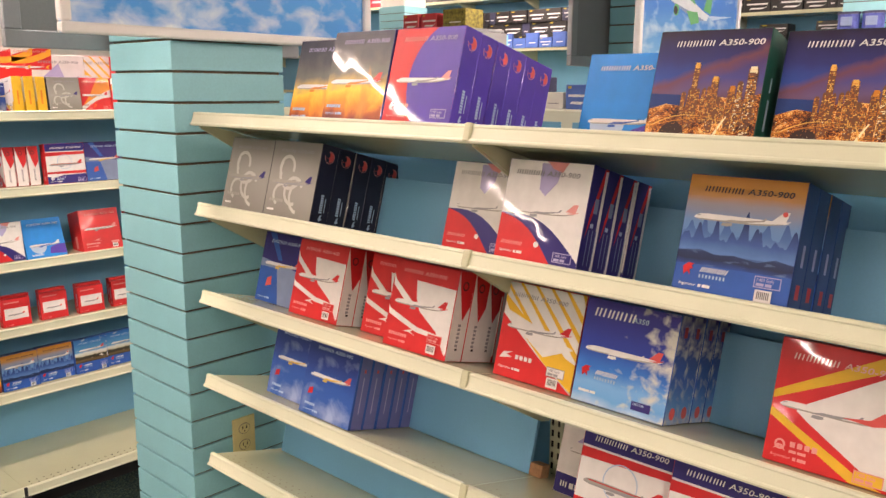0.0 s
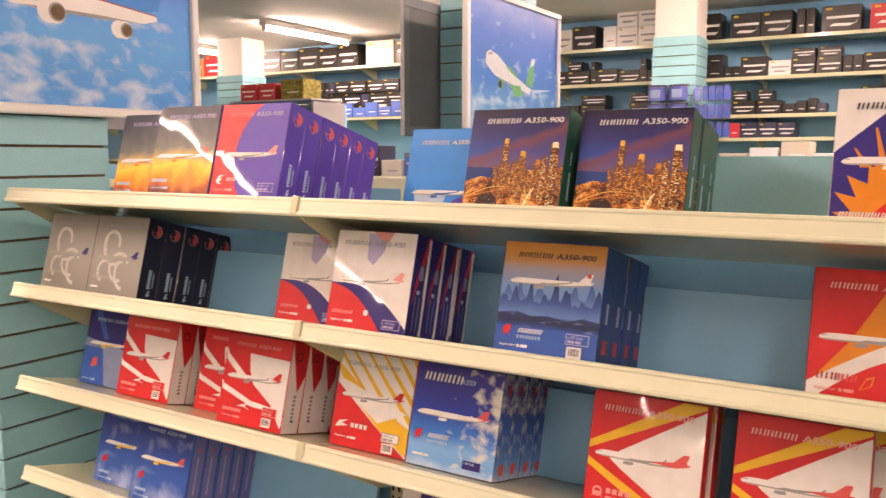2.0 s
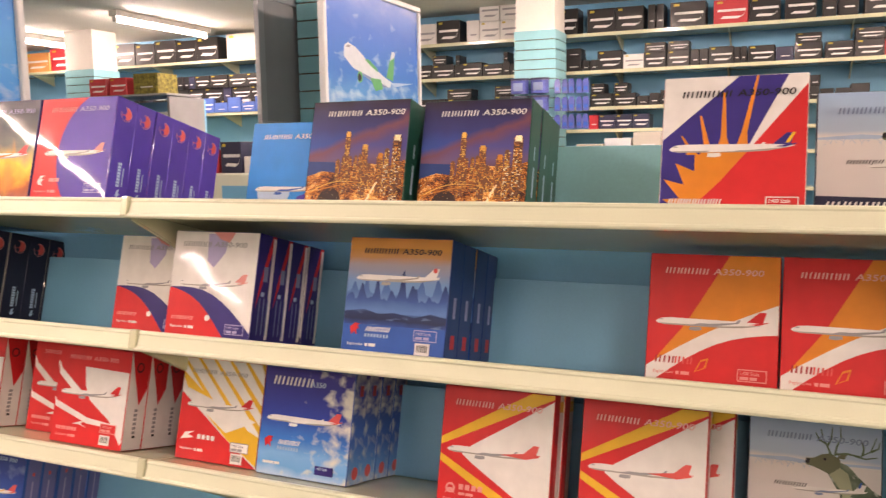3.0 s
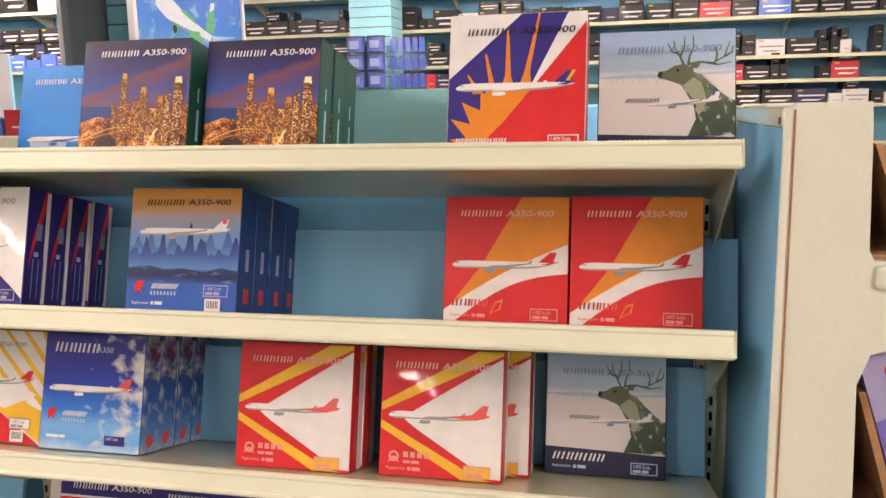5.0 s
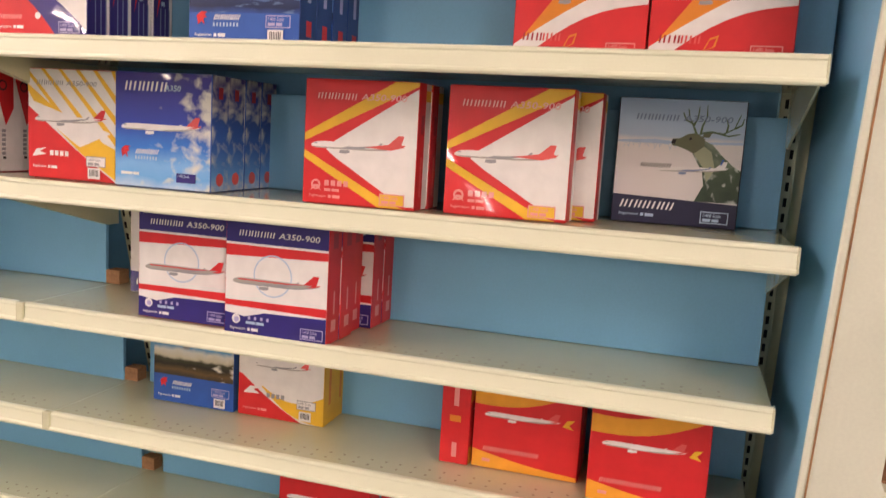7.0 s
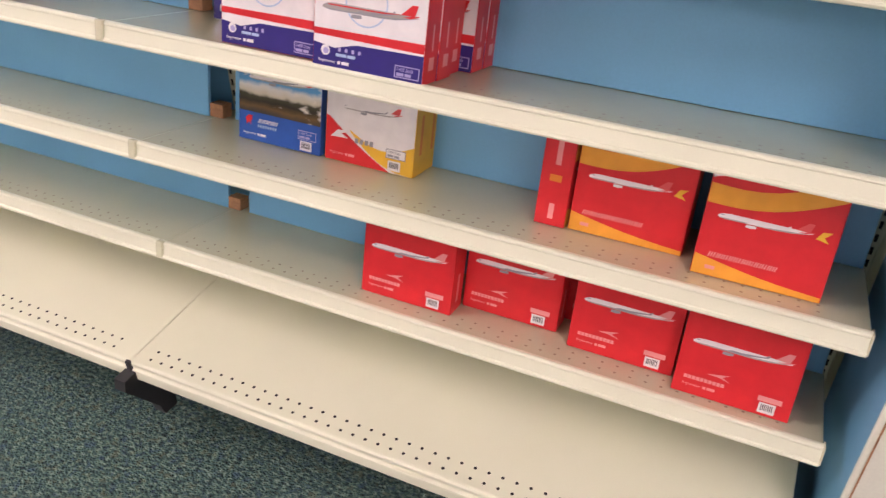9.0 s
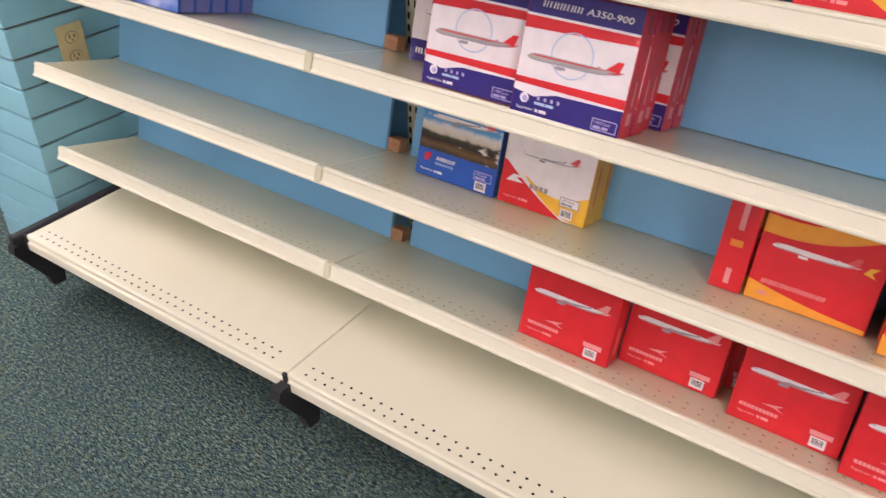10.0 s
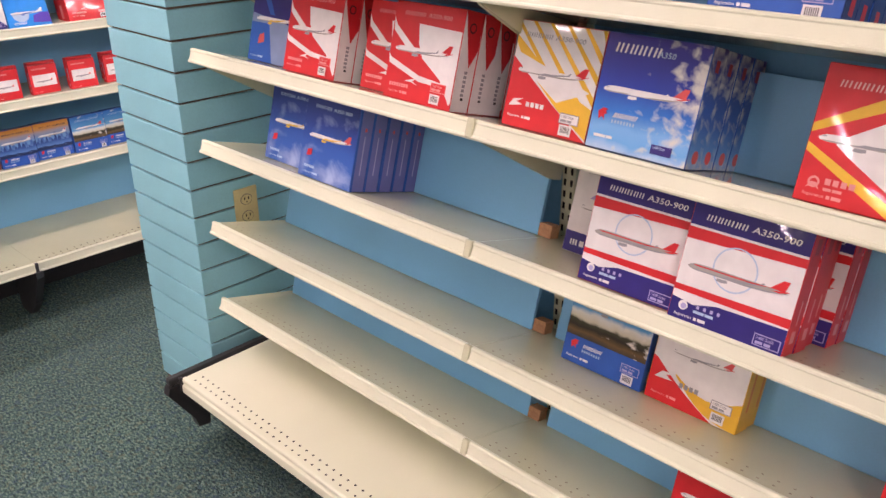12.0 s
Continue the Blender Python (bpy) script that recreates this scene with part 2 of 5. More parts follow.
def boxed(x0, x1, y0, y1, z0, z1, bevel=0.0, segments=1):
    bm = bmesh.new()
    cuboid(bm, x0, x1, y0, y1, z0, z1)
    if bevel:
        bmesh.ops.bevel(bm, geom=bm.edges[:], offset=bevel, segments=segments, affect="EDGES", profile=0.5)
    return bm


def extruded(profile, x0, x1):
    """A profile of (y, z) drawn out along x."""
    bm = bmesh.new()
    a, b = [bm.verts.new((x0, y, z)) for y, z in profile], [bm.verts.new((x1, y, z)) for y, z in profile]
    n = len(profile)
    for i in range(n):
        bm.faces.new((a[i], a[(i + 1) % n], b[(i + 1) % n], b[i]))
    bm.faces.new(a[::-1])
    bm.faces.new(b)
    bmesh.ops.recalc_face_normals(bm, faces=bm.faces[:])
    return bm


def slab(outline, z0, z1, axis="y"):
    """A flat outline of pairs thickened along an axis."""
    bm = bmesh.new()
    turn = {"y": lambda u, v, d: (u, d, v), "x": lambda u, v, d: (d, u, v), "z": lambda u, v, d: (u, v, d)}[axis]
    a, b = [bm.verts.new(turn(u, v, z0)) for u, v in outline], [bm.verts.new(turn(u, v, z1)) for u, v in outline]
    n = len(outline)
    for i in range(n):
        bm.faces.new((a[i], a[(i + 1) % n], b[(i + 1) % n], b[i]))
    bm.faces.new(a[::-1])
    bm.faces.new(b)
    bmesh.ops.recalc_face_normals(bm, faces=bm.faces[:])
    return bm


def meshed(name, bm, *mats):
    me = bpy.data.meshes.new(name)
    bm.to_mesh(me)
    bm.free()
    for m in mats:
        me.materials.append(m)
    return me


def part(name, bm, material, parent, label=""):
    ob = new(name, meshed(name, bm, *(material if isinstance(material, (list, tuple)) else (material,))))
    ob.parent = parent
    return tagged(ob, label)


def thing(name, label, category, at=None, group="", kind=""):
    ob = new(name)
    ob.empty_display_size = 0.05
    if at is not None:
        ob.matrix_world = at
    return tagged(ob, label, category, group, kind)


def solid(name, bm, material, label="", category="", group="", kind="", at=None):
    ob = new(name, meshed(name, bm, *(material if isinstance(material, (list, tuple)) else (material,))))
    if at is not None:
        ob.matrix_world = at
    return tagged(ob, label, category, group, kind)


LETTERS = {}


def lettering(text):
    """Vertices and faces of a text one unit high, with its width."""
    if text not in LETTERS:
        curve = bpy.data.curves.new("lettering", "FONT")
        curve.body, curve.resolution_u, curve.shear, curve.offset = text, 2, 0.14, 0.012
        ob = new("lettering", curve)
        me = bpy.data.meshes.new_from_object(ob.evaluated_get(bpy.context.evaluated_depsgraph_get()))
        bpy.data.objects.remove(ob)
        bpy.data.curves.remove(curve)
        co = [tuple(v.co) for v in me.vertices]
        x0, x1, y0, y1 = min(c[0] for c in co), max(c[0] for c in co), min(c[1] for c in co), max(c[1] for c in co)
        s = 1 / (y1 - y0)
        LETTERS[text] = ([((c[0] - x0) * s, (c[1] - y0) * s) for c in co], [tuple(p.vertices) for p in me.polygons], (x1 - x0) * s)
        bpy.data.meshes.remove(me)
    return LETTERS[text]


class Art:
    """Flat printing laid in thin layers over a face w wide and h high."""

    def __init__(self, w, h):
        self.w, self.h, self.verts, self.faces, self.mats, self.slots, self.layer = w, h, [], [], [], [], 0

    def slot(self, m):
        if m not in self.slots:
            self.slots.append(m)
        return self.slots.index(m)

    def poly(self, m, *pts, flush=False):
        """A patch laid over the last one, or flush with it."""
        self.layer += not flush
        n = len(self.verts)
        self.verts += [(u * self.w, v * self.h, self.layer) for u, v in pts]
        self.faces.append(tuple(range(n, n + len(pts))))
        self.mats.append(self.slot(m))

    def rect(self, m, u0, v0, u1, v1):
        self.poly(m, (u0, v0), (u1, v0), (u1, v1), (u0, v1))

    def stroke(self, m, pts, w0, w1):
        """A tapering stroke along points, its widths parts of the face's width."""
        k, n = self.w / self.h, len(pts)
        side = []
        for i, (u, v) in enumerate(pts):
            (a, b), (c, d) = pts[max(i - 1, 0)], pts[min(i + 1, n - 1)]
            du, dv = c - a, (d - b) / k
            s = (w0 + (w1 - w0) * i / (n - 1)) / 2 / max(math.hypot(du, dv), 1e-6)
            side.append(((u - dv * s, v + du * s * k), (u + dv * s, v - du * s * k)))
        for i, (p, q) in enumerate(zip(side, side[1:])):
            self.poly(m, p[0], q[0], q[1], p[1], flush=i > 0)

    def marks(self, m, u, v, size, count, slant=0.2, wide=1.0):
        """A name drawn as a row of plain leaning bars."""
        k = self.h / self.w
        w, t = size * k * wide, size * k * 0.24
        for i in range(count):
            pair = ((0.0, 0.5), (0.0,), (0.05, 0.52))[i % 3]
            for j, o in enumerate(pair):
                x = u + o * w
                self.poly(m, (x, v), (x + t, v), (x + t + slant * k * size, v + size), (x + slant * k * size, v + size), flush=i + j > 0)
            u += w * (1.06 if len(pair) > 1 else 0.56)
        return u

    def disc(self, m, u, v, r, n=18, a0=0.0, a1=360.0):
        k = self.w / self.h
        self.poly(m, *[(u + r * math.cos(radians(a0 + (a1 - a0) * i / n)), v + r * k * math.sin(radians(a0 + (a1 - a0) * i / n))) for i in range(n + (a1 - a0 < 360))])

    def ring(self, m, u, v, r, width, n=20, a0=0.0, a1=360.0):
        k = self.w / self.h
        for i in range(n):
            q = [radians(a0 + (a1 - a0) * j / n) for j in (i, i + 1)]
            self.layer -= i > 0
            self.poly(m, *[(u + s * math.cos(a), v + s * k * math.sin(a)) for s, a in ((r, q[0]), (r, q[1]), (r - width, q[1]), (r - width, q[0]))])

    def text(self, m, s, u, v, size, wide=1.0):
        """Letters size high (of the face's height) from u, v; returns where they end."""
        co, faces, width = lettering(s)
        self.layer += 1
        n, k = len(self.verts), size * self.h
        self.verts += [(u * self.w + x * k * wide, v * self.h + y * k, self.layer) for x, y in co]
        self.faces += [tuple(n + i for i in f) for f in faces]
        self.mats += [self.slot(m)] * len(faces)
        return u + width * k * wide / self.w

    def bars(self, m, u, v, size, widths, gap=0.3):
        """A line of unreadable writing."""
        k = self.h / self.w
        for wd in widths:
            self.rect(m, u, v, u + wd * size * k, v + size)
            self.layer -= 1
            u += (wd + gap) * size * k
        self.layer += 1
        return u

    def title(self, m, u=0.17, v=0.855, size=0.05, number=True, m2=None):
        u = self.marks(m, u - 0.02, v, size * 0.95, 7, 0.2, 1.12)
        if number:
            self.text(m2 or m, "A350-900", u + 0.025, v, size, 1.36)

    def scale_tag(self, m, back, u=0.70, v=0.055):
        self.rect(m, u, v, u + 0.22, v + 0.095)
        self.rect(back, u + 0.008, v + 0.008, u + 0.212, v + 0.087)
        self.text(m, "1:400 Scale", u + 0.02, v + 0.05, 0.03, 0.78)
        self.bars(m, u + 0.02, v + 0.015, 0.024, (2.6, 2.2), 0.4)

    def barcode(self, u=0.74, v=0.03):
        self.rect(WHITE, u, v, u + 0.14, v + 0.10)
        for i in range(7):
            self.rect(BLACK, u + 0.02 + i * 0.015, v + 0.025, u + 0.028 + i * 0.015, v + 0.085)
            self.layer -= 1
        self.layer += 1

    def aeroplane(self, u, v, length, body, tail, under=None, rise=0.0):
        """An airliner seen from its side, its nose at u, v."""
        k = self.w / self.h

        def q(*pts):
            return [(u + length * x, v + length * k * (0.86 * y + rise * x)) for x, y in pts]

        self.poly(tail, *q((0.80, 0.02), (0.93, 0.155), (0.99, 0.155), (0.955, 0.02)))
        self.poly(body, *q((0, 0), (0.02, 0.022), (0.06, 0.042), (0.14, 0.05), (0.80, 0.045), (0.94, 0.036), (1.0, 0.028), (0.93, 0.008), (0.78, -0.022), (0.62, -0.032), (0.08, -0.032), (0.02, -0.018)))
        self.poly(SILVER if body is not SILVER else GREY, *q((0.02, -0.014), (0.10, -0.016), (0.62, -0.014), (0.80, 0.0), (0.95, 0.016), (0.93, 0.008), (0.78, -0.022), (0.62, -0.032), (0.08, -0.032)))
        self.poly(under or GREY, *q((0.30, -0.03), (0.40, 0.004), (0.50, 0.004), (0.72, 0.030), (0.75, 0.062), (0.77, 0.062), (0.75, 0.022), (0.52, -0.024)))
        self.poly(under or GREY, *q((0.31, -0.075), (0.32, -0.04), (0.42, -0.038), (0.425, -0.07), (0.37, -0.082)))
        self.poly(GREY, *q((0.03, 0.018), (0.045, 0.030), (0.07, 0.030), (0.07, 0.020)))
        self.poly(tail, *q((0.84, 0.018), (1.0, 0.052), (1.01, 0.046), (0.92, 0.014)))

    def mesh(self, name, lift=0.0, face="front", depth=0.0):
        """front: x right, z up, proud towards -y; side: on the face at x = depth, running back along y."""
        e = 0.00012
        if face == "front":
            co = [(x, -lift - e * n, y) for x, y, n in self.verts]
        elif face == "left":
            co = [(-lift - e * n, self.w - x, y) for x, y, n in self.verts]
        else:
            co = [(depth + lift + e * n, x, y) for x, y, n in self.verts]
        me = bpy.data.meshes.new(name)
        me.from_pydata(co, [], self.faces)
        for m in self.slots:
            me.materials.append(m)
        for p, i in zip(me.polygons, self.mats):
            p.material_index = i
        me.update()
        return me


# ---- the setting ----
def ground():
    solid("floor", boxed(-11, 4, -15, 7.5, -0.1, 0), CARPET, "dark blue-green speckled loop carpet", "carpet", kind="structure")
    solid("ceiling", boxed(-11, 4, -15, 7.5, CEILING, CEILING + 0.1), PLASTER, "off-white plastered ceiling with tube lights", "ceiling", kind="structure")
    for name, b in (("wall_north", (-11, 4, 6.35, 6.5)), ("wall_south", (-11, 4, -15, -14.9)), ("wall_west", (-11, -10.9, -14.9, 6.35)), ("wall_east", (3.9, 4, -14.9, 6.35))):
        solid(name, boxed(*b, 0, CEILING), TEAL if name == "wall_north" else PAINT, "light blue painted shop wall", "wall", kind="structure")


ground()


def tube_light(x, y):
    t = thing("ceiling_light", "lit white fluorescent tube in a narrow ceiling batten", "lamp", pose(x, y, CEILING), "tube lights")
    part("batten", boxed(-0.05, 0.05, -0.63, 0.63, -0.055, 0, 0.006), PAINT, t)
    bm = bmesh.new()
    bmesh.ops.create_cone(bm, segments=12, radius1=0.013, radius2=0.013, depth=1.2, cap_ends=True, matrix=pose(0, 0, -0.085, 90))
    part("tube", bm, TUBE_GLOW, t, "glowing fluorescent tube")
    for s in (-1, 1):
        part("socket", boxed(-0.02, 0.02, s * 0.61 - 0.012, s * 0.61 + 0.012, -0.105, -0.05, 0.003), PAINT, t)


for tx, ty in TUBES + ADDED_TUBES:
    tube_light(tx, ty)

PITCH = 0.0784


def slat_column(name, x0, x1, y0, y1, top, offset=0.0):
    """A square pillar clad in grooved boards up to a height, painted white above."""
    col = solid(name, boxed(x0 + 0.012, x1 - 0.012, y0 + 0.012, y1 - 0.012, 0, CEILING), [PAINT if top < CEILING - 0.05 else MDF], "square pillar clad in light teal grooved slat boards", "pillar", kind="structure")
    w, d = x1 - x0, y1 - y0
    bm = boxed(0, w, 0, d, 0.0034, PITCH - 0.0034, 0.0012)
    me = meshed("slat", bm, TEAL_SLAT)
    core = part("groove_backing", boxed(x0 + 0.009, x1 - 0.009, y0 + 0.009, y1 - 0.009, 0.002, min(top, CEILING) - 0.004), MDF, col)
    core.name = "groove_backing"
    z = offset - PITCH
    while z < top - 0.02:
        if z >= 0:
            ob = new("slat", me)
            ob.location = (x0, y0, z)
            ob.parent = col
        z += PITCH
    return col


COLUMN = (-2.524, -2.198, -0.014, 0.329)
slat_column("column_1", *COLUMN, CEILING, (1.664 % PITCH))
slat_column("column_2", -2.29, -1.955, 2.2, 2.53, CEILING, 0.03)
slat_column("column_3", -2.33, -1.98, 5.5, 5.84, 2.585, 0.0)
slat_column("column_4", -7.15, -6.75, 5.35, 5.7, 2.47, 0.0)


def poster_art(kind):
    a = Art(0.93, 0.61)
    a.rect(picture("poster_" + kind, 0.61, [(0.0, (0.05, 0.28, 0.74)), (0.35, (0.08, 0.38, 0.84)), (0.48, (0.06, 0.32, 0.82)), (0.7, (0.05, 0.20, 0.66)), (1.0, (0.03, 0.11, 0.48))] if kind == "clouds" else [(0.0, (0.20, 0.42, 0.66)), (0.2, (0.08, 0.28, 0.60)), (0.42, (0.035, 0.18, 0.56)), (0.7, (0.05, 0.17, 0.58)), (0.88, (0.13, 0.24, 0.62)), (1.0, (0.26, 0.34, 0.64))], ((0.76, 0.83, 0.86), 0.47, 0.82, 12.0 if kind == "clouds" else 5.0, 1.7 if kind == "clouds" else 1.6) if kind == "clouds" else ((0.50, 0.64, 0.72), 0.52, 0.80, 9.0, 2.0), 5.0, 0.3, 2.0, sink=0.32, gather=-0.12 if kind == "clouds" else 0.0), 0, 0, 1, 1)
    if kind == "clouds":
        a.poly(AZURE, (0.34, 0.50), (0.50, 0.56), (0.80, 0.60), (0.86, 0.58), (0.85, 0.50), (0.70, 0.46))
        a.poly(FRAME, (0.33, 0.47), (0.36, 0.495), (0.50, 0.515), (0.66, 0.505), (0.84, 0.475), (0.845, 0.455), (0.80, 0.435), (0.68, 0.425), (0.50, 0.425), (0.38, 0.435))
        a.poly(DRED, (0.36, 0.497), (0.50, 0.518), (0.66, 0.508), (0.84, 0.479), (0.84, 0.474), (0.66, 0.502), (0.50, 0.512))
        a.poly(GREY, (0.40, 0.435), (0.50, 0.425), (0.68, 0.425), (0.78, 0.433), (0.66, 0.44), (0.5, 0.44))
        a.poly(PALE, (0.20, 0.53), (0.42, 0.475), (0.46, 0.455), (0.36, 0.47), (0.22, 0.515))
        for u, v, r in ((0.505, 0.425, 0.032), (0.725, 0.392, 0.026)):
            a.disc(FRAME, u - 0.02, v, r)
            a.disc(FRAME, u, v, r)
            a.disc(GREY, u + 0.006, v, r * 0.82)
            a.disc(MDF, u + 0.008, v, r * 0.66)
    else:
        leaf = ink("leaf_green", (0.10, 0.38, 0.14))
        haze = ink("haze_white", (0.60, 0.64, 0.68))
        a.poly(haze, (0.185, 0.50), (0.19, 0.575), (0.225, 0.60), (0.30, 0.575), (0.42, 0.49), (0.58, 0.40), (0.66, 0.37), (0.64, 0.33), (0.56, 0.325), (0.42, 0.365), (0.27, 0.43))
        a.poly(STEEL, (0.27, 0.43), (0.42, 0.365), (0.56, 0.325), (0.62, 0.33), (0.44, 0.385))
        a.poly(leaf, (0.38, 0.505), (0.44, 0.465), (0.52, 0.425), (0.50, 0.46), (0.42, 0.51))
        a.poly(leaf, (0.60, 0.40), (0.665, 0.60), (0.70, 0.60), (0.675, 0.38))
        a.poly(haze, (0.645, 0.53), (0.665, 0.60), (0.70, 0.60), (0.695, 0.56))
        a.poly(PALE, (0.64, 0.365), (0.92, 0.385), (0.70, 0.34))
        a.poly(leaf, (0.43, 0.38), (0.54, 0.38), (0.56, 0.31), (0.48, 0.29))
        a.disc(leaf, 0.33, 0.375, 0.026)
        a.disc(BLACK, 0.325, 0.372, 0.018)
        a.poly(GREY, (0.20, 0.565), (0.225, 0.585), (0.25, 0.58), (0.235, 0.565))
    return a


def poster(kind, label, m):
    """A framed poster whose lower left front corner is the origin; it faces -y of its own."""
    w, h, r = 0.93, 0.61, 0.026
    t = thing("framed_poster", label, "poster", m, "hanging posters")
    for name, b in (("frame_bottom", (0, w, 0, r)), ("frame_top", (0, w, h - r, h)), ("frame_side", (0, r, r, h - r)), ("frame_side", (w - r, w, r, h - r))):
        part(name, boxed(b[0], b[1], -0.012, 0.018, b[2], b[3], 0.006, 2), FRAME, t)
    part("backing", boxed(0.004, w - 0.004, 0.002, 0.016, 0.004, h - 0.004), GREYBOARD, t)
    sheet = new("print", poster_art(kind).mesh("print"))
    sheet.parent = t


def poster_back(m):
    """The grey back of another framed poster; it faces -y of its own."""
    w, h, r = 0.93, 0.61, 0.045
    t = thing("poster_back", "grey backing board of a framed poster with metal rim", "poster", m, "hanging posters")
    part("board", boxed(r - 0.002, w - r + 0.002, 0, 0.012, r - 0.002, h - r + 0.002), GREYBOARD, t)
    for name, b in (("rim", (0, w, 0, r)), ("rim", (0, w, h - r, h)), ("rim", (0, r, r, h - r)), ("rim", (w - r, w, r, h - r))):
        part(name, boxed(b[0], b[1], -0.008, 0.016, b[2], b[3], 0.003), GREYRIM, t)


poster("clouds", "white-framed poster of an airliner over blue clouds", pose(-2.175, -0.295, 1.742, 0, 0, 90))
poster_back(pose(-2.545, -0.28, 1.722, 0, 0, 90))
poster("sky", "white-framed poster of a white and green airliner", pose(-1.93, 1.815, 1.725, 0, 0, 90))
poster_back(pose(-2.31, 1.92, 1.728, 0, 0, 90))


# ---- the shelf rack ----
LEFT, JOINT, LIFTS, TILT = -2.127, -1.22, (1.5624, 1.3354, 1.106, 0.8776, 0.6539, 0.427), 15.0
BACK = 0.30


def shelf_frame(level, bay):
    return pose(0, 0, LIFTS[level], -TILT)


def rack():
    t = thing("shelf_rack", "cream steel shop shelving rack with slotted uprights and teal backs", "shelving")
    slot = meshed("slot", boxed(-0.0025, 0.0025, -0.0012, 0.002, 0, 0.014), HOLE)
    for x in (LEFT + 0.03, JOINT, 0.0):
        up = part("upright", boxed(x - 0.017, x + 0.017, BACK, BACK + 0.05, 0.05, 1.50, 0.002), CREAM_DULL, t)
        for i in range(110):
            ob = new("slot", slot)
            ob.location = (x + (0.008, -0.008)[i % 2], BACK, 0.12 + (i // 2) * 0.0254)
            ob.parent = up
    for x0, x1, top in ((LEFT + 0.05, JOINT - 0.02, 1.526), (JOINT + 0.02, -0.018, 1.48)):
        part("back_panel", boxed(x0, x1, BACK + 0.02, BACK + 0.032, 0.2, top), TEAL, t)
    part("side_panel", boxed(LEFT + 0.002, LEFT + 0.012, BACK, BACK + 0.05, 0.2, 1.48), TEAL, t)
    for x in (LEFT - 0.012, JOINT, -0.012):
        part("base_foot", slab(((-0.190, 0.222), (-0.196, 0.200), (-0.128, 0.092), (-0.120, 0.060), (-0.085, 0.056), (-0.080, 0.105), (0.28, 0.105), (0.29, 0.0), (0.34, 0.0), (0.34, 0.222)), x - 0.013, x + 0.013, "x"), DARK, t, "black steel foot")
    part("base_brace", boxed(LEFT, 0, BACK + 0.01, BACK + 0.04, 0.03, 0.19), DARK, t)
    part("end_trim", boxed(LEFT - 0.025, LEFT - 0.001, -0.186, 0.32, 0.223, 0.247, 0.004), DARK, t, "black end trim of the base deck")


rack()
# a beaded top edge, a flat ticket face set back from it, a beaded foot
LIP = ((0.011, 0.0), (0.009, 0.0028), (0.005, 0.0036), (0.0008, 0.0030), (-0.0022, 0.0008), (-0.0028, -0.0022), (-0.0014, -0.0046), (-0.0016, -0.0060), (-0.0030, -0.0235), (-0.0052, -0.0252), (-0.0062, -0.0282), (-0.0046, -0.0312), (-0.0010, -0.0322), (0.013, -0.0275), (0.011, -0.020))


def holes(xs, ys, z, r=0.0026):
    bm = bmesh.new()
    for x in xs:
        for y in ys:
            bm.faces.new([bm.verts.new((x + r * math.cos(a * math.pi / 4), y + r * math.sin(a * math.pi / 4), z)) for a in range(8)])
    return bm


def shelf(level, bay):
    x0, x1 = ((LEFT, JOINT - 0.0003), (JOINT + 0.0003, 0.0))[bay]
    t = thing("shelf", "cream enamelled steel shelf tilted back, with a rounded front lip", "shelf", shelf_frame(level, bay), "rack shelves")
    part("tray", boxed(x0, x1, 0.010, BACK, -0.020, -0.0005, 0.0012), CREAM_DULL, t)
    part("front_lip", extruded(LIP, x0, x1), CREAM, t)
    for s, x in ((1, x0), (-1, x1)):
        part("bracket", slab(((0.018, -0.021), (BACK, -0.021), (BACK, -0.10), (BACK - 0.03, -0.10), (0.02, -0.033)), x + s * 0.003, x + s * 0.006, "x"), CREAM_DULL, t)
    n = int((x1 - x0 - 0.06) / 0.0254)
    dots = holes([x0 + 0.035 + i * 0.0254 for i in range(n)], (0.032, 0.054), 0.0003, 0.0026)
    tagged(part("perforation", dots, DIMPLE, t, "dark punched holes"), kind="stuff")
    if bay == 0:
        clip = boxed(JOINT - 0.009, JOINT + 0.007, -0.0072, 0.006, -0.0295, 0.0048, 0.0028, 2)
        part("joint_clip", clip, CREAM_DULL, t, "rounded cream plastic joint clip")
    else:
        part("end_cap", boxed(-0.0005, 0.0028, -0.004, 0.016, -0.030, 0.003, 0.001), CREAM_DULL, t)


for k in range(6):
    for b in range(2):
        shelf(k, b)

DECK_Z, DECK_Y = 0.2432, -0.1547


def deck(x0, x1):
    t = thing("base_deck", "cream enamelled steel base deck with two rows of holes", "shelf", pose(0, DECK_Y, DECK_Z), "base decks")
    part("tray", boxed(x0, x1, 0.004, BACK - DECK_Y, -0.02, 0, 0.0015), CREAM, t)
    part("front_lip", extruded(((0.006, 0.0004), (0.0015, -0.0004), (-0.001, -0.003), (-0.001, -0.010), (0.0015, -0.013), (0.0050, -0.0145), (0.0010, -0.0175), (-0.0035, -0.019), (-0.0045, -0.022), (-0.0045, -0.041), (-0.002, -0.044), (0.012, -0.044), (0.012, 0.0)), x0, x1), CREAM, t)
    n = int((x1 - x0 - 0.07) / 0.0252) + 1
    dot = meshed("hole", holes((0.0,), (0.0,), 0.0004, 0.0032), HOLE)
    for i in range(2 * n):
        ob = new("hole", dot)
        ob.location = (x0 + 0.036 + (i // 2) * 0.0252, 0.020 + 0.023 * (i % 2), 0)
        ob.parent = t
    part("deck_clip", boxed(x0 - 0.008, x0 + 0.004, -0.0065, 0.002, -0.042, 0.003, 0.002), DARK, t, "black plastic deck clip")


deck(LEFT + 0.008, JOINT - 0.0005)
deck(JOINT + 0.0005, -0.002)


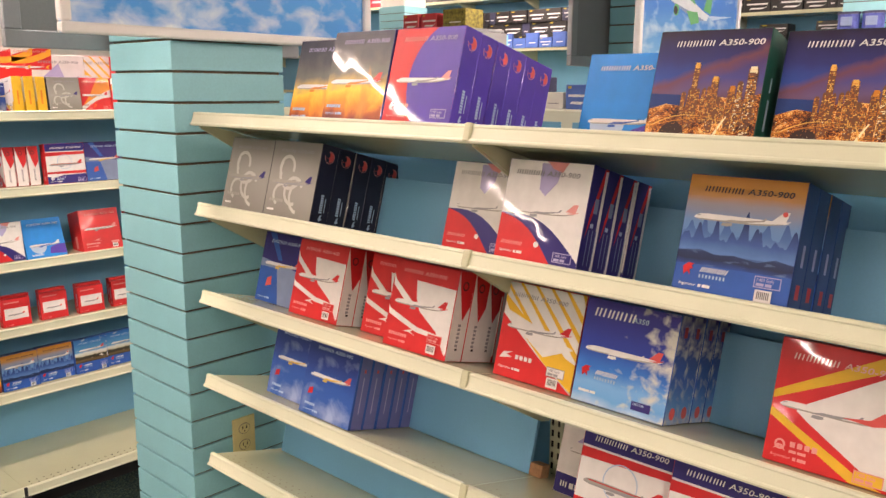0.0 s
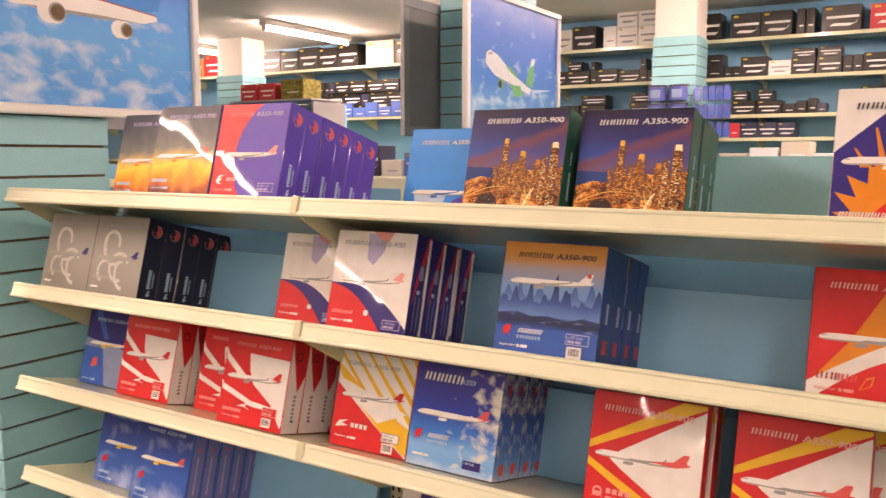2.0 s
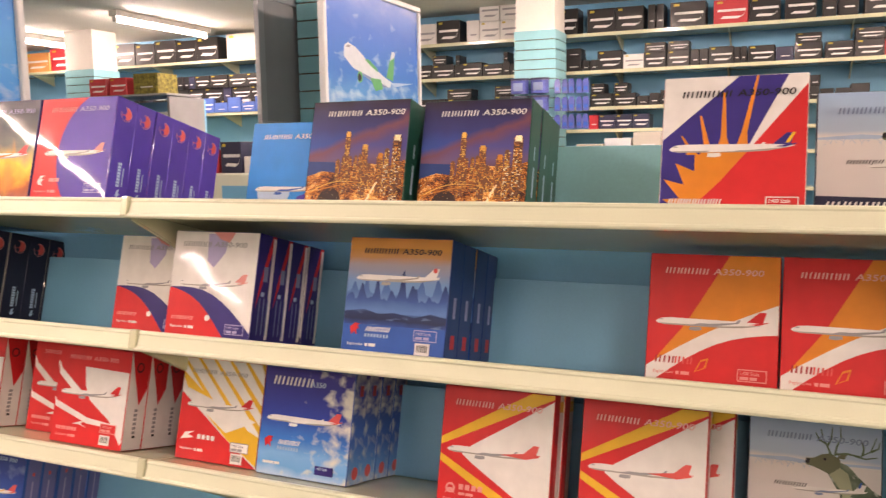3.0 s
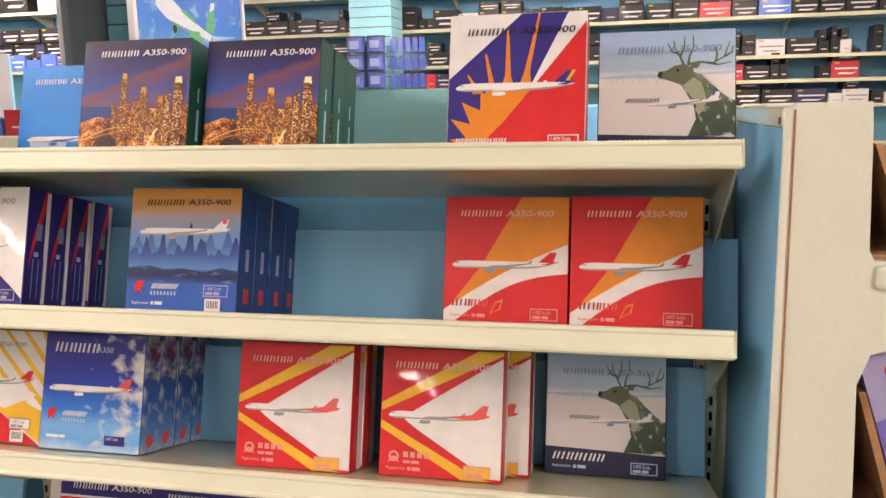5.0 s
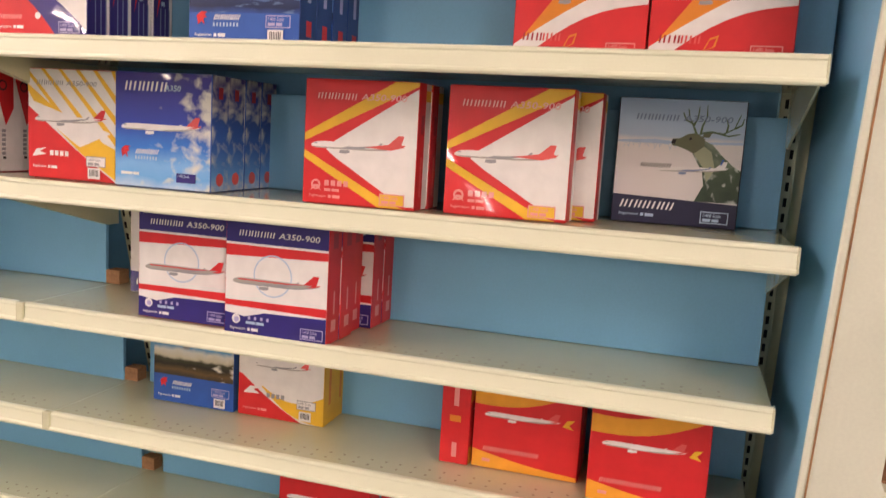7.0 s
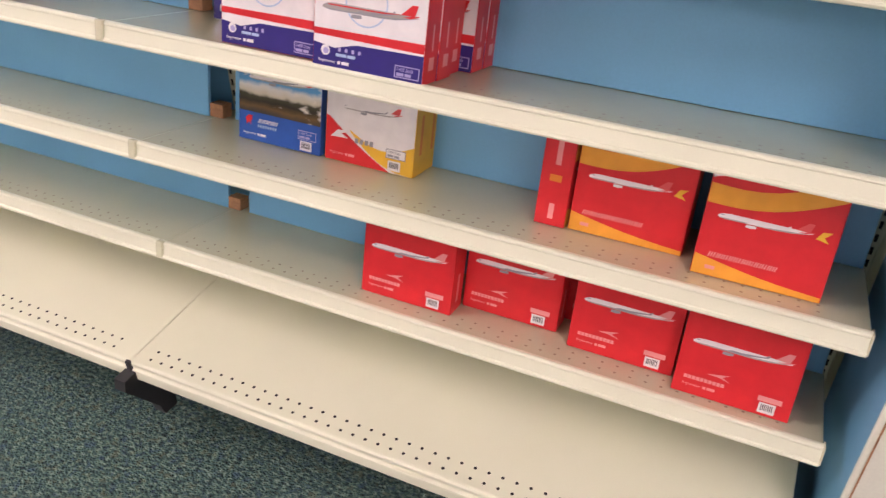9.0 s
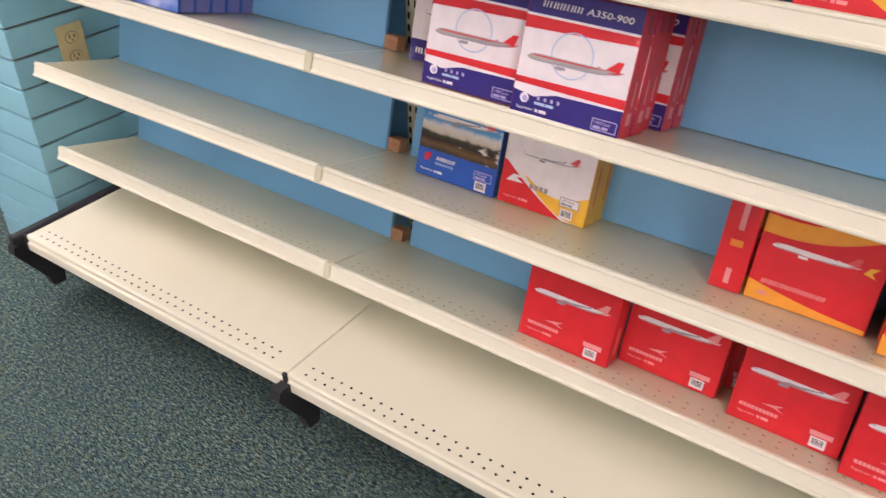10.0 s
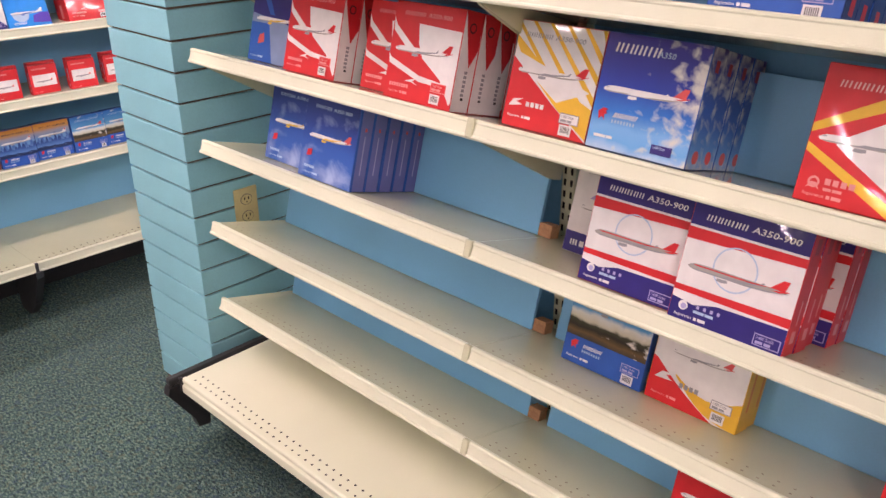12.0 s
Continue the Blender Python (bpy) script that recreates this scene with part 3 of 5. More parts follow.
def back_board(level, bay, x0, x1, y, top, lean=0.0, paint=TEAL):
    """A loose painted board standing on a shelf in front of the uprights."""
    m = shelf_frame(level, bay) @ pose(0, y, 0.0005, -lean)
    solid("back_board", boxed(x0, x1, 0, 0.009, 0, top, 0.0008), paint, "loose light blue painted backing board standing on the shelf", "board", "backing boards", at=m)


for k, y0, y1, top in ((1, 0.250, 0.247, 0.145), (2, 0.245, 0.245, 0.165), (3, 0.226, 0.228, 0.185), (4, 0.222, 0.240, 0.185), (5, 0.226, 0.230, 0.185)):
    back_board(k, 0, LEFT + 0.02, JOINT - 0.012, y0, top)
    back_board(k, 1, JOINT + 0.04 if k != 3 else JOINT + 0.075, -0.004, y1, top)
    m = shelf_frame(k, 0)
    solid("wood_block", boxed(JOINT - 0.012, JOINT + 0.020, 0.226, 0.256, 0.0005, 0.028, 0.001), WOOD, "small raw wooden block wedged behind a board", "block", "wooden blocks", at=m)
back_board(0, 1, -0.78, -0.30, 0.285, 0.155, paint=TEAL_SLAT)
solid("shelf_spacer", boxed(-0.045, 0.030, 0.20, 0.209, 0.0005, 0.135, 0.0008), TEAL, "loose teal board leaning at the shelf end", "board", at=shelf_frame(1, 1))


def outlet():
    t = thing("wall_outlet", "yellowed ivory double electrical outlet on the pillar", "outlet", pose(COLUMN[1], 0.112, 0.576, 0, 0, 90))
    part("plate", boxed(0, 0.075, -0.006, 0, 0, 0.118, 0.003, 2), IVORY, t)
    for z in (0.034, 0.084):
        part("socket_rim", slab([(0.0375 + 0.0195 * math.cos(a * math.pi / 8), z + 0.0165 * math.sin(a * math.pi / 8)) for a in range(16)], -0.0066, -0.0055), DIMPLE, t, "dark rim round the socket")
        s = part("socket", slab([(0.0375 + 0.017 * math.cos(a * math.pi / 8), z + 0.014 * math.sin(a * math.pi / 8)) for a in range(16)], -0.0085, -0.005), IVORY, t)
        for x in (0.031, 0.044):
            part("slot", boxed(x - 0.0015, x + 0.0015, -0.0089, -0.008, z - 0.001, z + 0.008), HOLE, s)
        part("slot", boxed(0.0355, 0.0395, -0.0089, -0.008, z - 0.009, z - 0.005), HOLE, s)


outlet()


# ---- printed cartons ----
W, D = 0.178, 0.050


def swoosh(u0, v0, u1, v1, bow, n=8):
    return [(u0 + (u1 - u0) * i / n, v0 + (v1 - v0) * i / n + bow * math.sin(math.pi * i / n)) for i in range(n + 1)]


def lines(a, m, u=0.06, v=0.05):
    u = a.text(m, "Registration", u, v - 0.004, 0.03, 1.0)
    a.bars(m, u + 0.02, v, 0.026, (1.0, 2.6), 0.4)


def city_sky():
    """Dusk over a town: blue low down, violet above, a rust-coloured cloud bank rising across it."""
    m, nt, b = tree("picture_dusk")
    v = place(nt)
    x, _, z = split(nt, v)
    n = calc(nt, "SUBTRACT", noise_of(nt, v, 18.0, 5, 0.4), 0.5)
    up = calc(nt, "ADD", calc(nt, "MULTIPLY", z, 1 / H), calc(nt, "MULTIPLY", n, 0.16))
    col = ramp(nt, up, (0.36, (0.10, 0.04, 0.05)), (0.46, (0.12, 0.10, 0.26)), (0.58, (0.022, 0.065, 0.33)), (0.74, (0.026, 0.030, 0.17)), (1.0, (0.020, 0.010, 0.028)))
    bank = calc(nt, "ADD", calc(nt, "SUBTRACT", calc(nt, "MULTIPLY", z, 1 / H), calc(nt, "MULTIPLY", x, 0.36 / W)), calc(nt, "MULTIPLY", n, 0.22))
    col = blend(nt, ramp(nt, bank, (0.36, (0.3, 0.3, 0.3)), (0.47, (0.9, 0.9, 0.9)), (0.55, (0, 0, 0))), col, (0.17, 0.055, 0.075))
    nt.links.new(col, b.inputs["Base Color"])
    return glossy_print(m, nt, b)


PIC_DUSK = city_sky()
GOLD_LIT, AMBER, EMBER, LAMP_WHITE, MURK = ink("gold_lit", (0.85, 0.48, 0.10)), ink("amber", (0.62, 0.23, 0.03)), ink("ember", (0.22, 0.06, 0.02)), ink("lamp_white", (1.0, 0.86, 0.55)), ink("murk", (0.035, 0.014, 0.012))


def lit_tower(a, r, u, w, low, top, lights, crown=None):
    """A tower with rows of lit windows and a paler crown."""
    a.poly(ink("tower_brown", (0.17, 0.07, 0.035)), (u, low), (u + w, low), (u + w, top), (u + w * 0.75, top + 0.02), (u + w * 0.25, top + 0.02), (u, top))
    first, v = True, low + 0.01
    while v < top:
        x = u + w * 0.06
        while x < u + w * 0.9:
            run = min(r.uniform(0.006, 0.02), u + w - x)
            if r.random() < 0.74:
                a.poly(r.choice(lights), (x, v), (x + run, v), (x + run, v + 0.009), (x, v + 0.009), flush=not first)
                first = False
            x += run + 0.004
        v += 0.0145
    if crown:
        a.poly(crown, (u + w * 0.1, top - 0.03), (u + w * 0.9, top - 0.03), (u + w * 0.82, top + 0.02), (u + w * 0.18, top + 0.02), flush=True)


def art_city(a):
    r = random.Random(21)
    a.rect(PIC_DUSK, 0, 0, 1, 1)
    a.poly(DBLUE, (0, 0.28), (0, 0.45), (0.32, 0.44), (0.36, 0.30))
    a.poly(PIC_LIGHTS, (0, 0), (1, 0), (1, 0.46), (0.84, 0.40), (0.62, 0.43), (0.42, 0.40), (0.34, 0.34), (0.16, 0.36), (0, 0.31))
    a.poly(MURK, (0.10, 0.06), (0.17, 0.17), (0.27, 0.22), (0.35, 0.17), (0.40, 0.04), (0.30, 0.0), (0.14, 0.0))
    warm, bright = (GOLD_LIT, AMBER, EMBER, AMBER), (GOLD_LIT, LAMP_WHITE, AMBER)
    for i in range(15):
        u = 0.30 + i * 0.045 + r.uniform(-0.01, 0.01)
        lit_tower(a, r, u, r.uniform(0.028, 0.05), 0.20, r.uniform(0.36, 0.50), warm)
        a.layer -= 2
    a.layer += 2
    lit_tower(a, r, 0.375, 0.055, 0.16, 0.70, (EMBER, AMBER, GOLD_LIT), GOLD_LIT)
    a.layer -= 2
    lit_tower(a, r, 0.355, 0.03, 0.14, 0.48, warm)
    lit_tower(a, r, 0.555, 0.065, 0.12, 0.58, warm, GOLD_LIT)
    a.layer -= 2
    lit_tower(a, r, 0.72, 0.06, 0.14, 0.50, warm, AMBER)
    lit_tower(a, r, 0.79, 0.05, 0.14, 0.54, bright)
    a.layer -= 2
    lit_tower(a, r, 0.865, 0.085, 0.06, 0.66, (LAMP_WHITE, GOLD_LIT, MURK, AMBER), LAMP_WHITE)
    for j, (u0, u1, bow, w) in enumerate(((0.02, 0.52, 0.05, 0.008), (0.0, 0.60, 0.015, 0.007), (0.62, 0.74, 0.02, 0.022), (0.74, 0.64, -0.02, 0.012))):
        a.stroke((GOLD_LIT, AMBER, LAMP_WHITE, GOLD_LIT)[j], swoosh(u0, 0.02 + 0.13 * (j < 2), u1, 0.26, bow, 6), w * 1.5, w * 0.4)
    for i in range(150):
        u, v = r.uniform(0.0, 0.98), r.uniform(0.01, 0.33) ** 1.1
        d = r.uniform(0.003, 0.009)
        a.poly(r.choice((GOLD_LIT, AMBER, LAMP_WHITE, AMBER)), (u, v), (u + d, v), (u + d, v + d), (u, v + d), flush=i > 0)
    a.title(WHITE, 0.19, 0.86, 0.052)


def art_phil(a):
    indigo = ink("indigo", (0.035, 0.022, 0.20))
    a.rect(WHITE, 0, 0, 1, 1)
    a.poly(indigo, (0, 0), (0, 0.53), (0.53, 1), (0.87, 1), (0.60, 0.46), (0.3, 0.1), (0.16, 0))
    a.poly(ORANGE, (0.16, 0), (0.02, 0.09), (0.14, 0.10), (0.02, 0.24), (0.17, 0.20), (0.10, 0.36), (0.24, 0.30), (0.24, 0.42), (0.62, 0.46), (0.44, 0.22), (0.22, 0))
    for i, (u, v, b, w) in enumerate(((0.14, 0.56, 0.22, 0.09), (0.27, 0.71, 0.33, 0.11), (0.43, 0.88, 0.44, 0.12), (0.66, 1.0, 0.56, 0.11))):
        e = 0.008
        a.poly(ORANGE, (b - w / 2, 0.42), (b - w * 0.18 + (u - b) * 0.2, 0.42 + (v - 0.42) * 0.28), (u - e, v), (u + e, v), (b + w * 0.18 + (u - b) * 0.2, 0.42 + (v - 0.42) * 0.28), (b + w / 2, 0.42), flush=i > 0)
    a.poly(RED, (0.20, 0), (1, 0), (1, 0.93), (0.62, 0.46), (0.42, 0.22))
    a.aeroplane(0.05, 0.46, 0.88, WHITE, indigo, WHITE)
    a.poly(YELLOW, (0.86, 0.50), (0.905, 0.575), (0.93, 0.575), (0.885, 0.50))
    a.title(BLACK, 0.15, 0.845, 0.052, m2=BLACK)
    a.marks(WHITE, 0.06, 0.05, 0.045, 11, 0.3, 0.85)
    a.scale_tag(WHITE, RED, 0.74, 0.02)


def art_fin(a):
    coat, dusk = ink("winter_coat", (0.13, 0.14, 0.075)), ink("ink_navy", (0.014, 0.016, 0.052))
    pelt = ink("pale_pelt", (0.34, 0.36, 0.23))
    a.rect(PIC_SNOW, 0, 0, 1, 1)
    a.poly(PALE, (0, 0.66), (0.3, 0.68), (0.5, 0.665), (1, 0.685), (1, 0.665), (0.4, 0.645), (0, 0.645))
    for i in range(12):
        u = 0.05 + i * 0.042
        a.stroke(PALE, ((u, 0.60 + 0.02 * (i % 3)), (u + 0.02, 0.645 + 0.012 * (i % 2)), (u + 0.045, 0.61 + 0.01 * (i % 4))), 0.004, 0.004)
        a.layer -= 1
    a.layer += 1
    # the beast's neck and shoulder, head and branching antlers
    a.poly(PIC_BLOOM, (0.66, 0.20), (0.72, 0.33), (0.70, 0.44), (0.64, 0.53), (0.60, 0.60), (0.68, 0.69), (0.76, 0.66), (0.84, 0.58), (0.93, 0.50), (1, 0.46), (1, 0.2))
    a.poly(coat, (0.435, 0.655), (0.445, 0.69), (0.50, 0.695), (0.56, 0.73), (0.63, 0.745), (0.70, 0.70), (0.70, 0.62), (0.62, 0.58), (0.55, 0.61), (0.49, 0.63), (0.45, 0.635))
    a.poly(pelt, (0.62, 0.58), (0.70, 0.64), (0.76, 0.60), (0.80, 0.46), (0.74, 0.36), (0.71, 0.46), (0.66, 0.53))
    a.poly(BLACK, (0.435, 0.655), (0.445, 0.685), (0.475, 0.685), (0.465, 0.645), flush=True)
    a.disc(BLACK, 0.585, 0.695, 0.012, 8)
    a.poly(coat, (0.67, 0.71), (0.70, 0.755), (0.76, 0.765), (0.73, 0.71))
    beams = (((0.63, 0.73), (0.60, 0.80), (0.565, 0.86), (0.55, 0.93)), ((0.60, 0.80), (0.63, 0.86), (0.635, 0.95)), ((0.59, 0.82), (0.54, 0.84), (0.51, 0.90)), ((0.66, 0.73), (0.67, 0.80), (0.70, 0.87), (0.695, 0.96)), ((0.66, 0.74), (0.74, 0.755), (0.84, 0.745), (0.92, 0.79), (0.96, 0.90)), ((0.80, 0.748), (0.88, 0.73), (0.97, 0.75)), ((0.86, 0.755), (0.87, 0.81), (0.85, 0.87)), ((0.92, 0.79), (0.975, 0.82), (0.985, 0.87)))
    for pts in beams:
        a.stroke(MOSS, pts, 0.018, 0.007)
        a.layer -= 1
    a.layer += 1
    a.aeroplane(0.34, 0.44, 0.56, WHITE, WHITE, STEEL, 0.03)
    a.poly(BLUE, (0.835, 0.50), (0.85, 0.545), (0.865, 0.545), (0.85, 0.50))
    a.marks(BLACK, 0.20, 0.455, 0.032, 7, 0.5, 1.2)
    a.poly(dusk, (0, 0), (1, 0), (1, 0.19), (0.7, 0.20), (0, 0.22))
    a.marks(WHITE, 0.06, 0.115, 0.062, 7, 0.35, 1.1)
    lines(a, PALE, 0.06, 0.05)
    a.scale_tag(PALE, dusk, 0.72, 0.03)
    a.title(STEEL, 0.16, 0.83, 0.05)


def art_azure(a):
    a.rect(AZURE, 0, 0, 1, 1)
    a.disc(PALE, 0.33, 0.30, 0.20, 20, 180, 360)
    a.poly(PURPLE, (0.58, 0.08), (0.62, 0.24), (0.8, 0.30), (1, 0.30), (1, 0.05))
    a.aeroplane(0.10, 0.31, 0.78, WHITE, WHITE, BLUE)
    a.title(WHITE, 0.17, 0.83, 0.05)
    a.marks(WHITE, 0.12, 0.05, 0.05, 7, 0.2, 0.9)


def art_circle(a):
    a.rect(RED, 0, 0, 1, 1)
    a.poly(PURPLE, *[(0.92 + 0.62 * math.cos(radians(d)), 0.42 + 0.66 * math.sin(radians(d))) for d in range(118, 226, 9)], (0.45, 0), (1, 0), (1, 1), (0.75, 1))
    a.aeroplane(0.12, 0.44, 0.80, WHITE, PINK)
    a.title(PINK, 0.17, 0.86, 0.05, m2=LILAC)
    a.poly(WHITE, (0.08, 0.16), (0.12, 0.22), (0.19, 0.22), (0.13, 0.19), (0.17, 0.18), (0.13, 0.15), (0.16, 0.12), (0.10, 0.13))
    a.bars(PINK, 0.24, 0.16, 0.035, (2, 1.5))
    lines(a, PINK)
    a.scale_tag(LILAC, PURPLE, 0.72, 0.05)


def art_sunset(a):
    a.rect(PIC_SUNSET, 0, 0, 1, 1)
    a.aeroplane(0.06, 0.42, 0.86, WHITE, CORAL, ORANGE)
    a.title(LILAC, 0.2, 0.86, 0.05, m2=LILAC)
    a.bars(PALE, 0.06, 0.13, 0.034, (1, 1, 0.8, 1, 1, 1.2), 0.2)
    lines(a, PALE)


def art_silver(a):
    a.rect(PIC_STEEL, 0, 0, 1, 1)
    for u, v, r, a0, a1 in ((0.36, 0.66, 0.17, -20, 230), (0.46, 0.62, 0.26, 150, 330), (0.56, 0.36, 0.20, 20, 290), (0.72, 0.30, 0.24, 100, 260), (0.30, 0.30, 0.16, 90, 250)):
        a.ring(ink("light_silver", (0.54, 0.53, 0.50)), u, v, r, 0.046, 16, a0, a1)
    a.aeroplane(0.08, 0.46, 0.84, SILVER, NAVY, GREY)
    a.title(GREY, 0.2, 0.855, 0.045)
    a.bars(SILVER, 0.1, 0.2, 0.04, (0.8,) * 7, 0.25)
    a.bars(WHITE, 0.08, 0.08, 0.026, (5.5,))


def art_white(a):
    a.rect(WHITE, 0, 0, 1, 1)
    a.poly(LILAC, (0.40, 0.98), (0.66, 0.98), (0.62, 0.80), (0.50, 0.66), (0.42, 0.72))
    a.poly(PINK, (0.46, 1), (0.72, 1), (0.66, 0.90), (0.55, 0.93))
    a.poly(NAVY, (0, 0), (0, 0.46), *swoosh(0.05, 0.46, 1, 0.06, 0.14), (1, 0))
    a.poly(RED, (0, 0), (0, 0.45), *swoosh(0.03, 0.45, 0.70, 0, 0.10))
    a.aeroplane(0.10, 0.50, 0.82, WHITE, PINK, GREY)
    a.title(GREY, 0.13, 0.855, 0.05)
    a.marks(PINK, 0.06, 0.15, 0.036, 9, 0.4, 0.9)
    a.disc(WHITE, 0.5, 0.18, 0.03)
    lines(a, WHITE, 0.06, 0.07)
    a.scale_tag(LILAC, NAVY, 0.72, 0.04)


def art_mist(a):
    a.rect(PIC_MIST, 0, 0, 1, 1)
    for m, foot, peaks in ((PIC_PEAK_FAR, 0.50, ((0.08, 0.10, 0.04), (0.20, 0.15, 0.03), (0.40, 0.14, 0.035), (0.74, 0.13, 0.04), (0.90, 0.16, 0.035))), (PIC_PEAK, 0.46, ((0.16, 0.15, 0.028), (0.31, 0.20, 0.026), (0.56, 0.27, 0.030), (0.66, 0.15, 0.03), (0.97, 0.16, 0.03))), (PIC_PEAK, 0.40, ((0.05, 0.12, 0.05), (0.24, 0.08, 0.06), (0.46, 0.14, 0.05), (0.69, 0.17, 0.035), (0.83, 0.10, 0.05)))):
        ridge = [(i / 60, foot + max(h * math.exp(-((i / 60 - c) / w) ** 2) for c, h, w in peaks) + 0.012 * math.sin(i * 1.7)) for i in range(61)]
        a.poly(m, (0, 0.34), (1, 0.34), *ridge[::-1])
    a.poly(PIC_SHORE, (0, 0.23), (0, 0.345), (0.2, 0.37), (0.34, 0.335), (0.5, 0.35), (0.7, 0.32), (0.85, 0.36), (1, 0.33), (1, 0.23))
    a.rect(BLUE, 0, 0, 1, 0.235)
    a.aeroplane(0.09, 0.64, 0.82, WHITE, WHITE, SILVER)
    a.disc(CORAL, 0.865, 0.73, 0.022, 10)
    a.title(ink("charcoal", (0.05, 0.045, 0.045)), 0.17, 0.86, 0.05)
    logo(a, 0.12, 0.17)
    lines(a, WHITE)
    a.scale_tag(LILAC, BLUE, 0.71, 0.125)
    a.barcode(0.73, 0.01)


def logo(a, u, v):
    a.poly(RED, (u - 0.03, v - 0.03), (u - 0.045, v + 0.04), (u, v + 0.075), (u + 0.055, v + 0.07), (u + 0.03, v + 0.05), (u + 0.05, v + 0.03), (u + 0.02, v + 0.02), (u + 0.03, v - 0.03), (u, v))
    a.marks(WHITE, u + 0.11, v + 0.01, 0.042, 8, 0.5, 0.8)
    a.bars(PALE, u + 0.11, v - 0.04, 0.03, (0.5,) * 8, 0.5)


def art_swoop(a):
    a.rect(RED, 0, 0, 1, 1)
    a.poly(ORANGE, (0, 0.07), (0.30, 0.45), (0.62, 1), (1, 1), (1, 0.62), (0.6, 0.46))
    a.poly(WHITE, (0, 0), *swoosh(0, 0.10, 1, 0.63, 0.04), *swoosh(1, 0.40, 0.08, 0, 0.10))
    a.aeroplane(0.06, 0.455, 0.86, WHITE, RED)
    a.title(ink("blush", (0.80, 0.46, 0.42)), 0.14, 0.845, 0.05, m2=ink("blush", (0.80, 0.46, 0.42)))
    a.marks(DRED, 0.07, 0.13, 0.055, 3, 0.1, 1.1)
    a.marks(CORAL, 0.225, 0.13, 0.055, 3, 0.1, 1.0)
    a.poly(ORANGE, (0.38, 0.07), (0.43, 0.17), (0.49, 0.19), (0.47, 0.11))
    a.poly(RED, (0.395, 0.08), (0.43, 0.155), (0.475, 0.17), (0.455, 0.11))
    lines(a, PINK, 0.06, 0.045)
    a.scale_tag(PINK, RED, 0.71, 0.03)


def art_arrow(a):
    a.rect(RED, 0, 0, 1, 1)
    a.poly(YELLOW, (0, 0.50), (0, 0.565), (0.80, 1), (1, 1), (1, 0.97))
    a.poly(YELLOW, (0, 0.43), (0, 0.365), (0.68, 0), (0.92, 0), (0.8, 0.03))
    a.poly(WHITE, (1, 0.95), (0.28, 0.515), (0.2, 0.44), (0.30, 0.37), (0.90, 0.02), (1, 0.02))
    a.aeroplane(0.06, 0.47, 0.84, WHITE, CORAL, GREY)
    a.poly(CORAL, (0.55, 0.475), (0.72, 0.50), (0.86, 0.52), (0.9, 0.49), (0.78, 0.46))
    a.title(INKS["blush"], 0.13, 0.845, 0.052)
    a.ring(PINK, 0.12, 0.15, 0.045, 0.018, 12)
    a.poly(PINK, (0.07, 0.10), (0.12, 0.13), (0.17, 0.10), (0.14, 0.15), (0.10, 0.15))
    a.bars(PINK, 0.20, 0.145, 0.045, (0.9,) * 4, 0.35)
    a.bars(PINK, 0.20, 0.10, 0.022, (2.6, 3), 0.4)
    lines(a, PINK, 0.06, 0.045)
    a.scale_tag(PINK, YELLOW, 0.70, 0.02)


def art_cloudy(a):
    a.rect(PIC_SKY, 0, 0, 1, 1)
    a.aeroplane(0.06, 0.52, 0.84, WHITE, CORAL, WHITE)
    a.marks(WHITE, 0.10, 0.84, 0.08, 6, 0.2, 1.05)
    a.text(PALE, "A350", 0.52, 0.845, 0.05, 1.1)
    logo(a, 0.11, 0.28)
    a.bars(WHITE, 0.07, 0.10, 0.024, (5, 2.5))
    a.rect(NAVY, 0.66, 0.06, 0.86, 0.14)
    a.text(PALE, "1:400 Scale", 0.675, 0.105, 0.026, 0.75)


def art_stripes(a):
    a.rect(WHITE, 0, 0, 1, 1)
    for i in range(6):
        u = -0.05 + i * 0.2
        a.poly(YELLOW, (u, 1), (u + 0.045, 1), (min(u + 0.78, 1), max(0.28 + (u + 0.78 - 1) * 0.95 if u + 0.78 > 1 else 0.28, 0.2)), (min(u + 0.72, 1), 0.26 if u + 0.72 <= 1 else 0.26 + (u + 0.72 - 1) * 0.95))
    a.poly(YELLOW, (0, 0.80), (0.12, 0.62), (0.62, 0.24), (1, 0.02), (1, 0.30), (0.6, 0.45), (0, 0.86))
    a.poly(WHITE, (0, 0.72), (0.1, 0.60), (0.6, 0.30), (0.95, 0.44), (0.7, 0.52))
    a.poly(RED, (0, 0), (0, 0.66), (0.55, 0.28), (1, 0.0))
    a.aeroplane(0.08, 0.54, 0.82, WHITE, RED, GREY)
    a.title(GREY, 0.13, 0.855, 0.045)
    a.poly(WHITE, (0.05, 0.19), (0.10, 0.26), (0.22, 0.28), (0.14, 0.24), (0.22, 0.22), (0.12, 0.20))
    a.bars(WHITE, 0.26, 0.21, 0.045, (0.9,) * 4, 0.35)
    lines(a, WHITE, 0.06, 0.09)
    a.scale_tag(GREY, WHITE, 0.68, 0.13)
    a.barcode(0.70, 0.02)


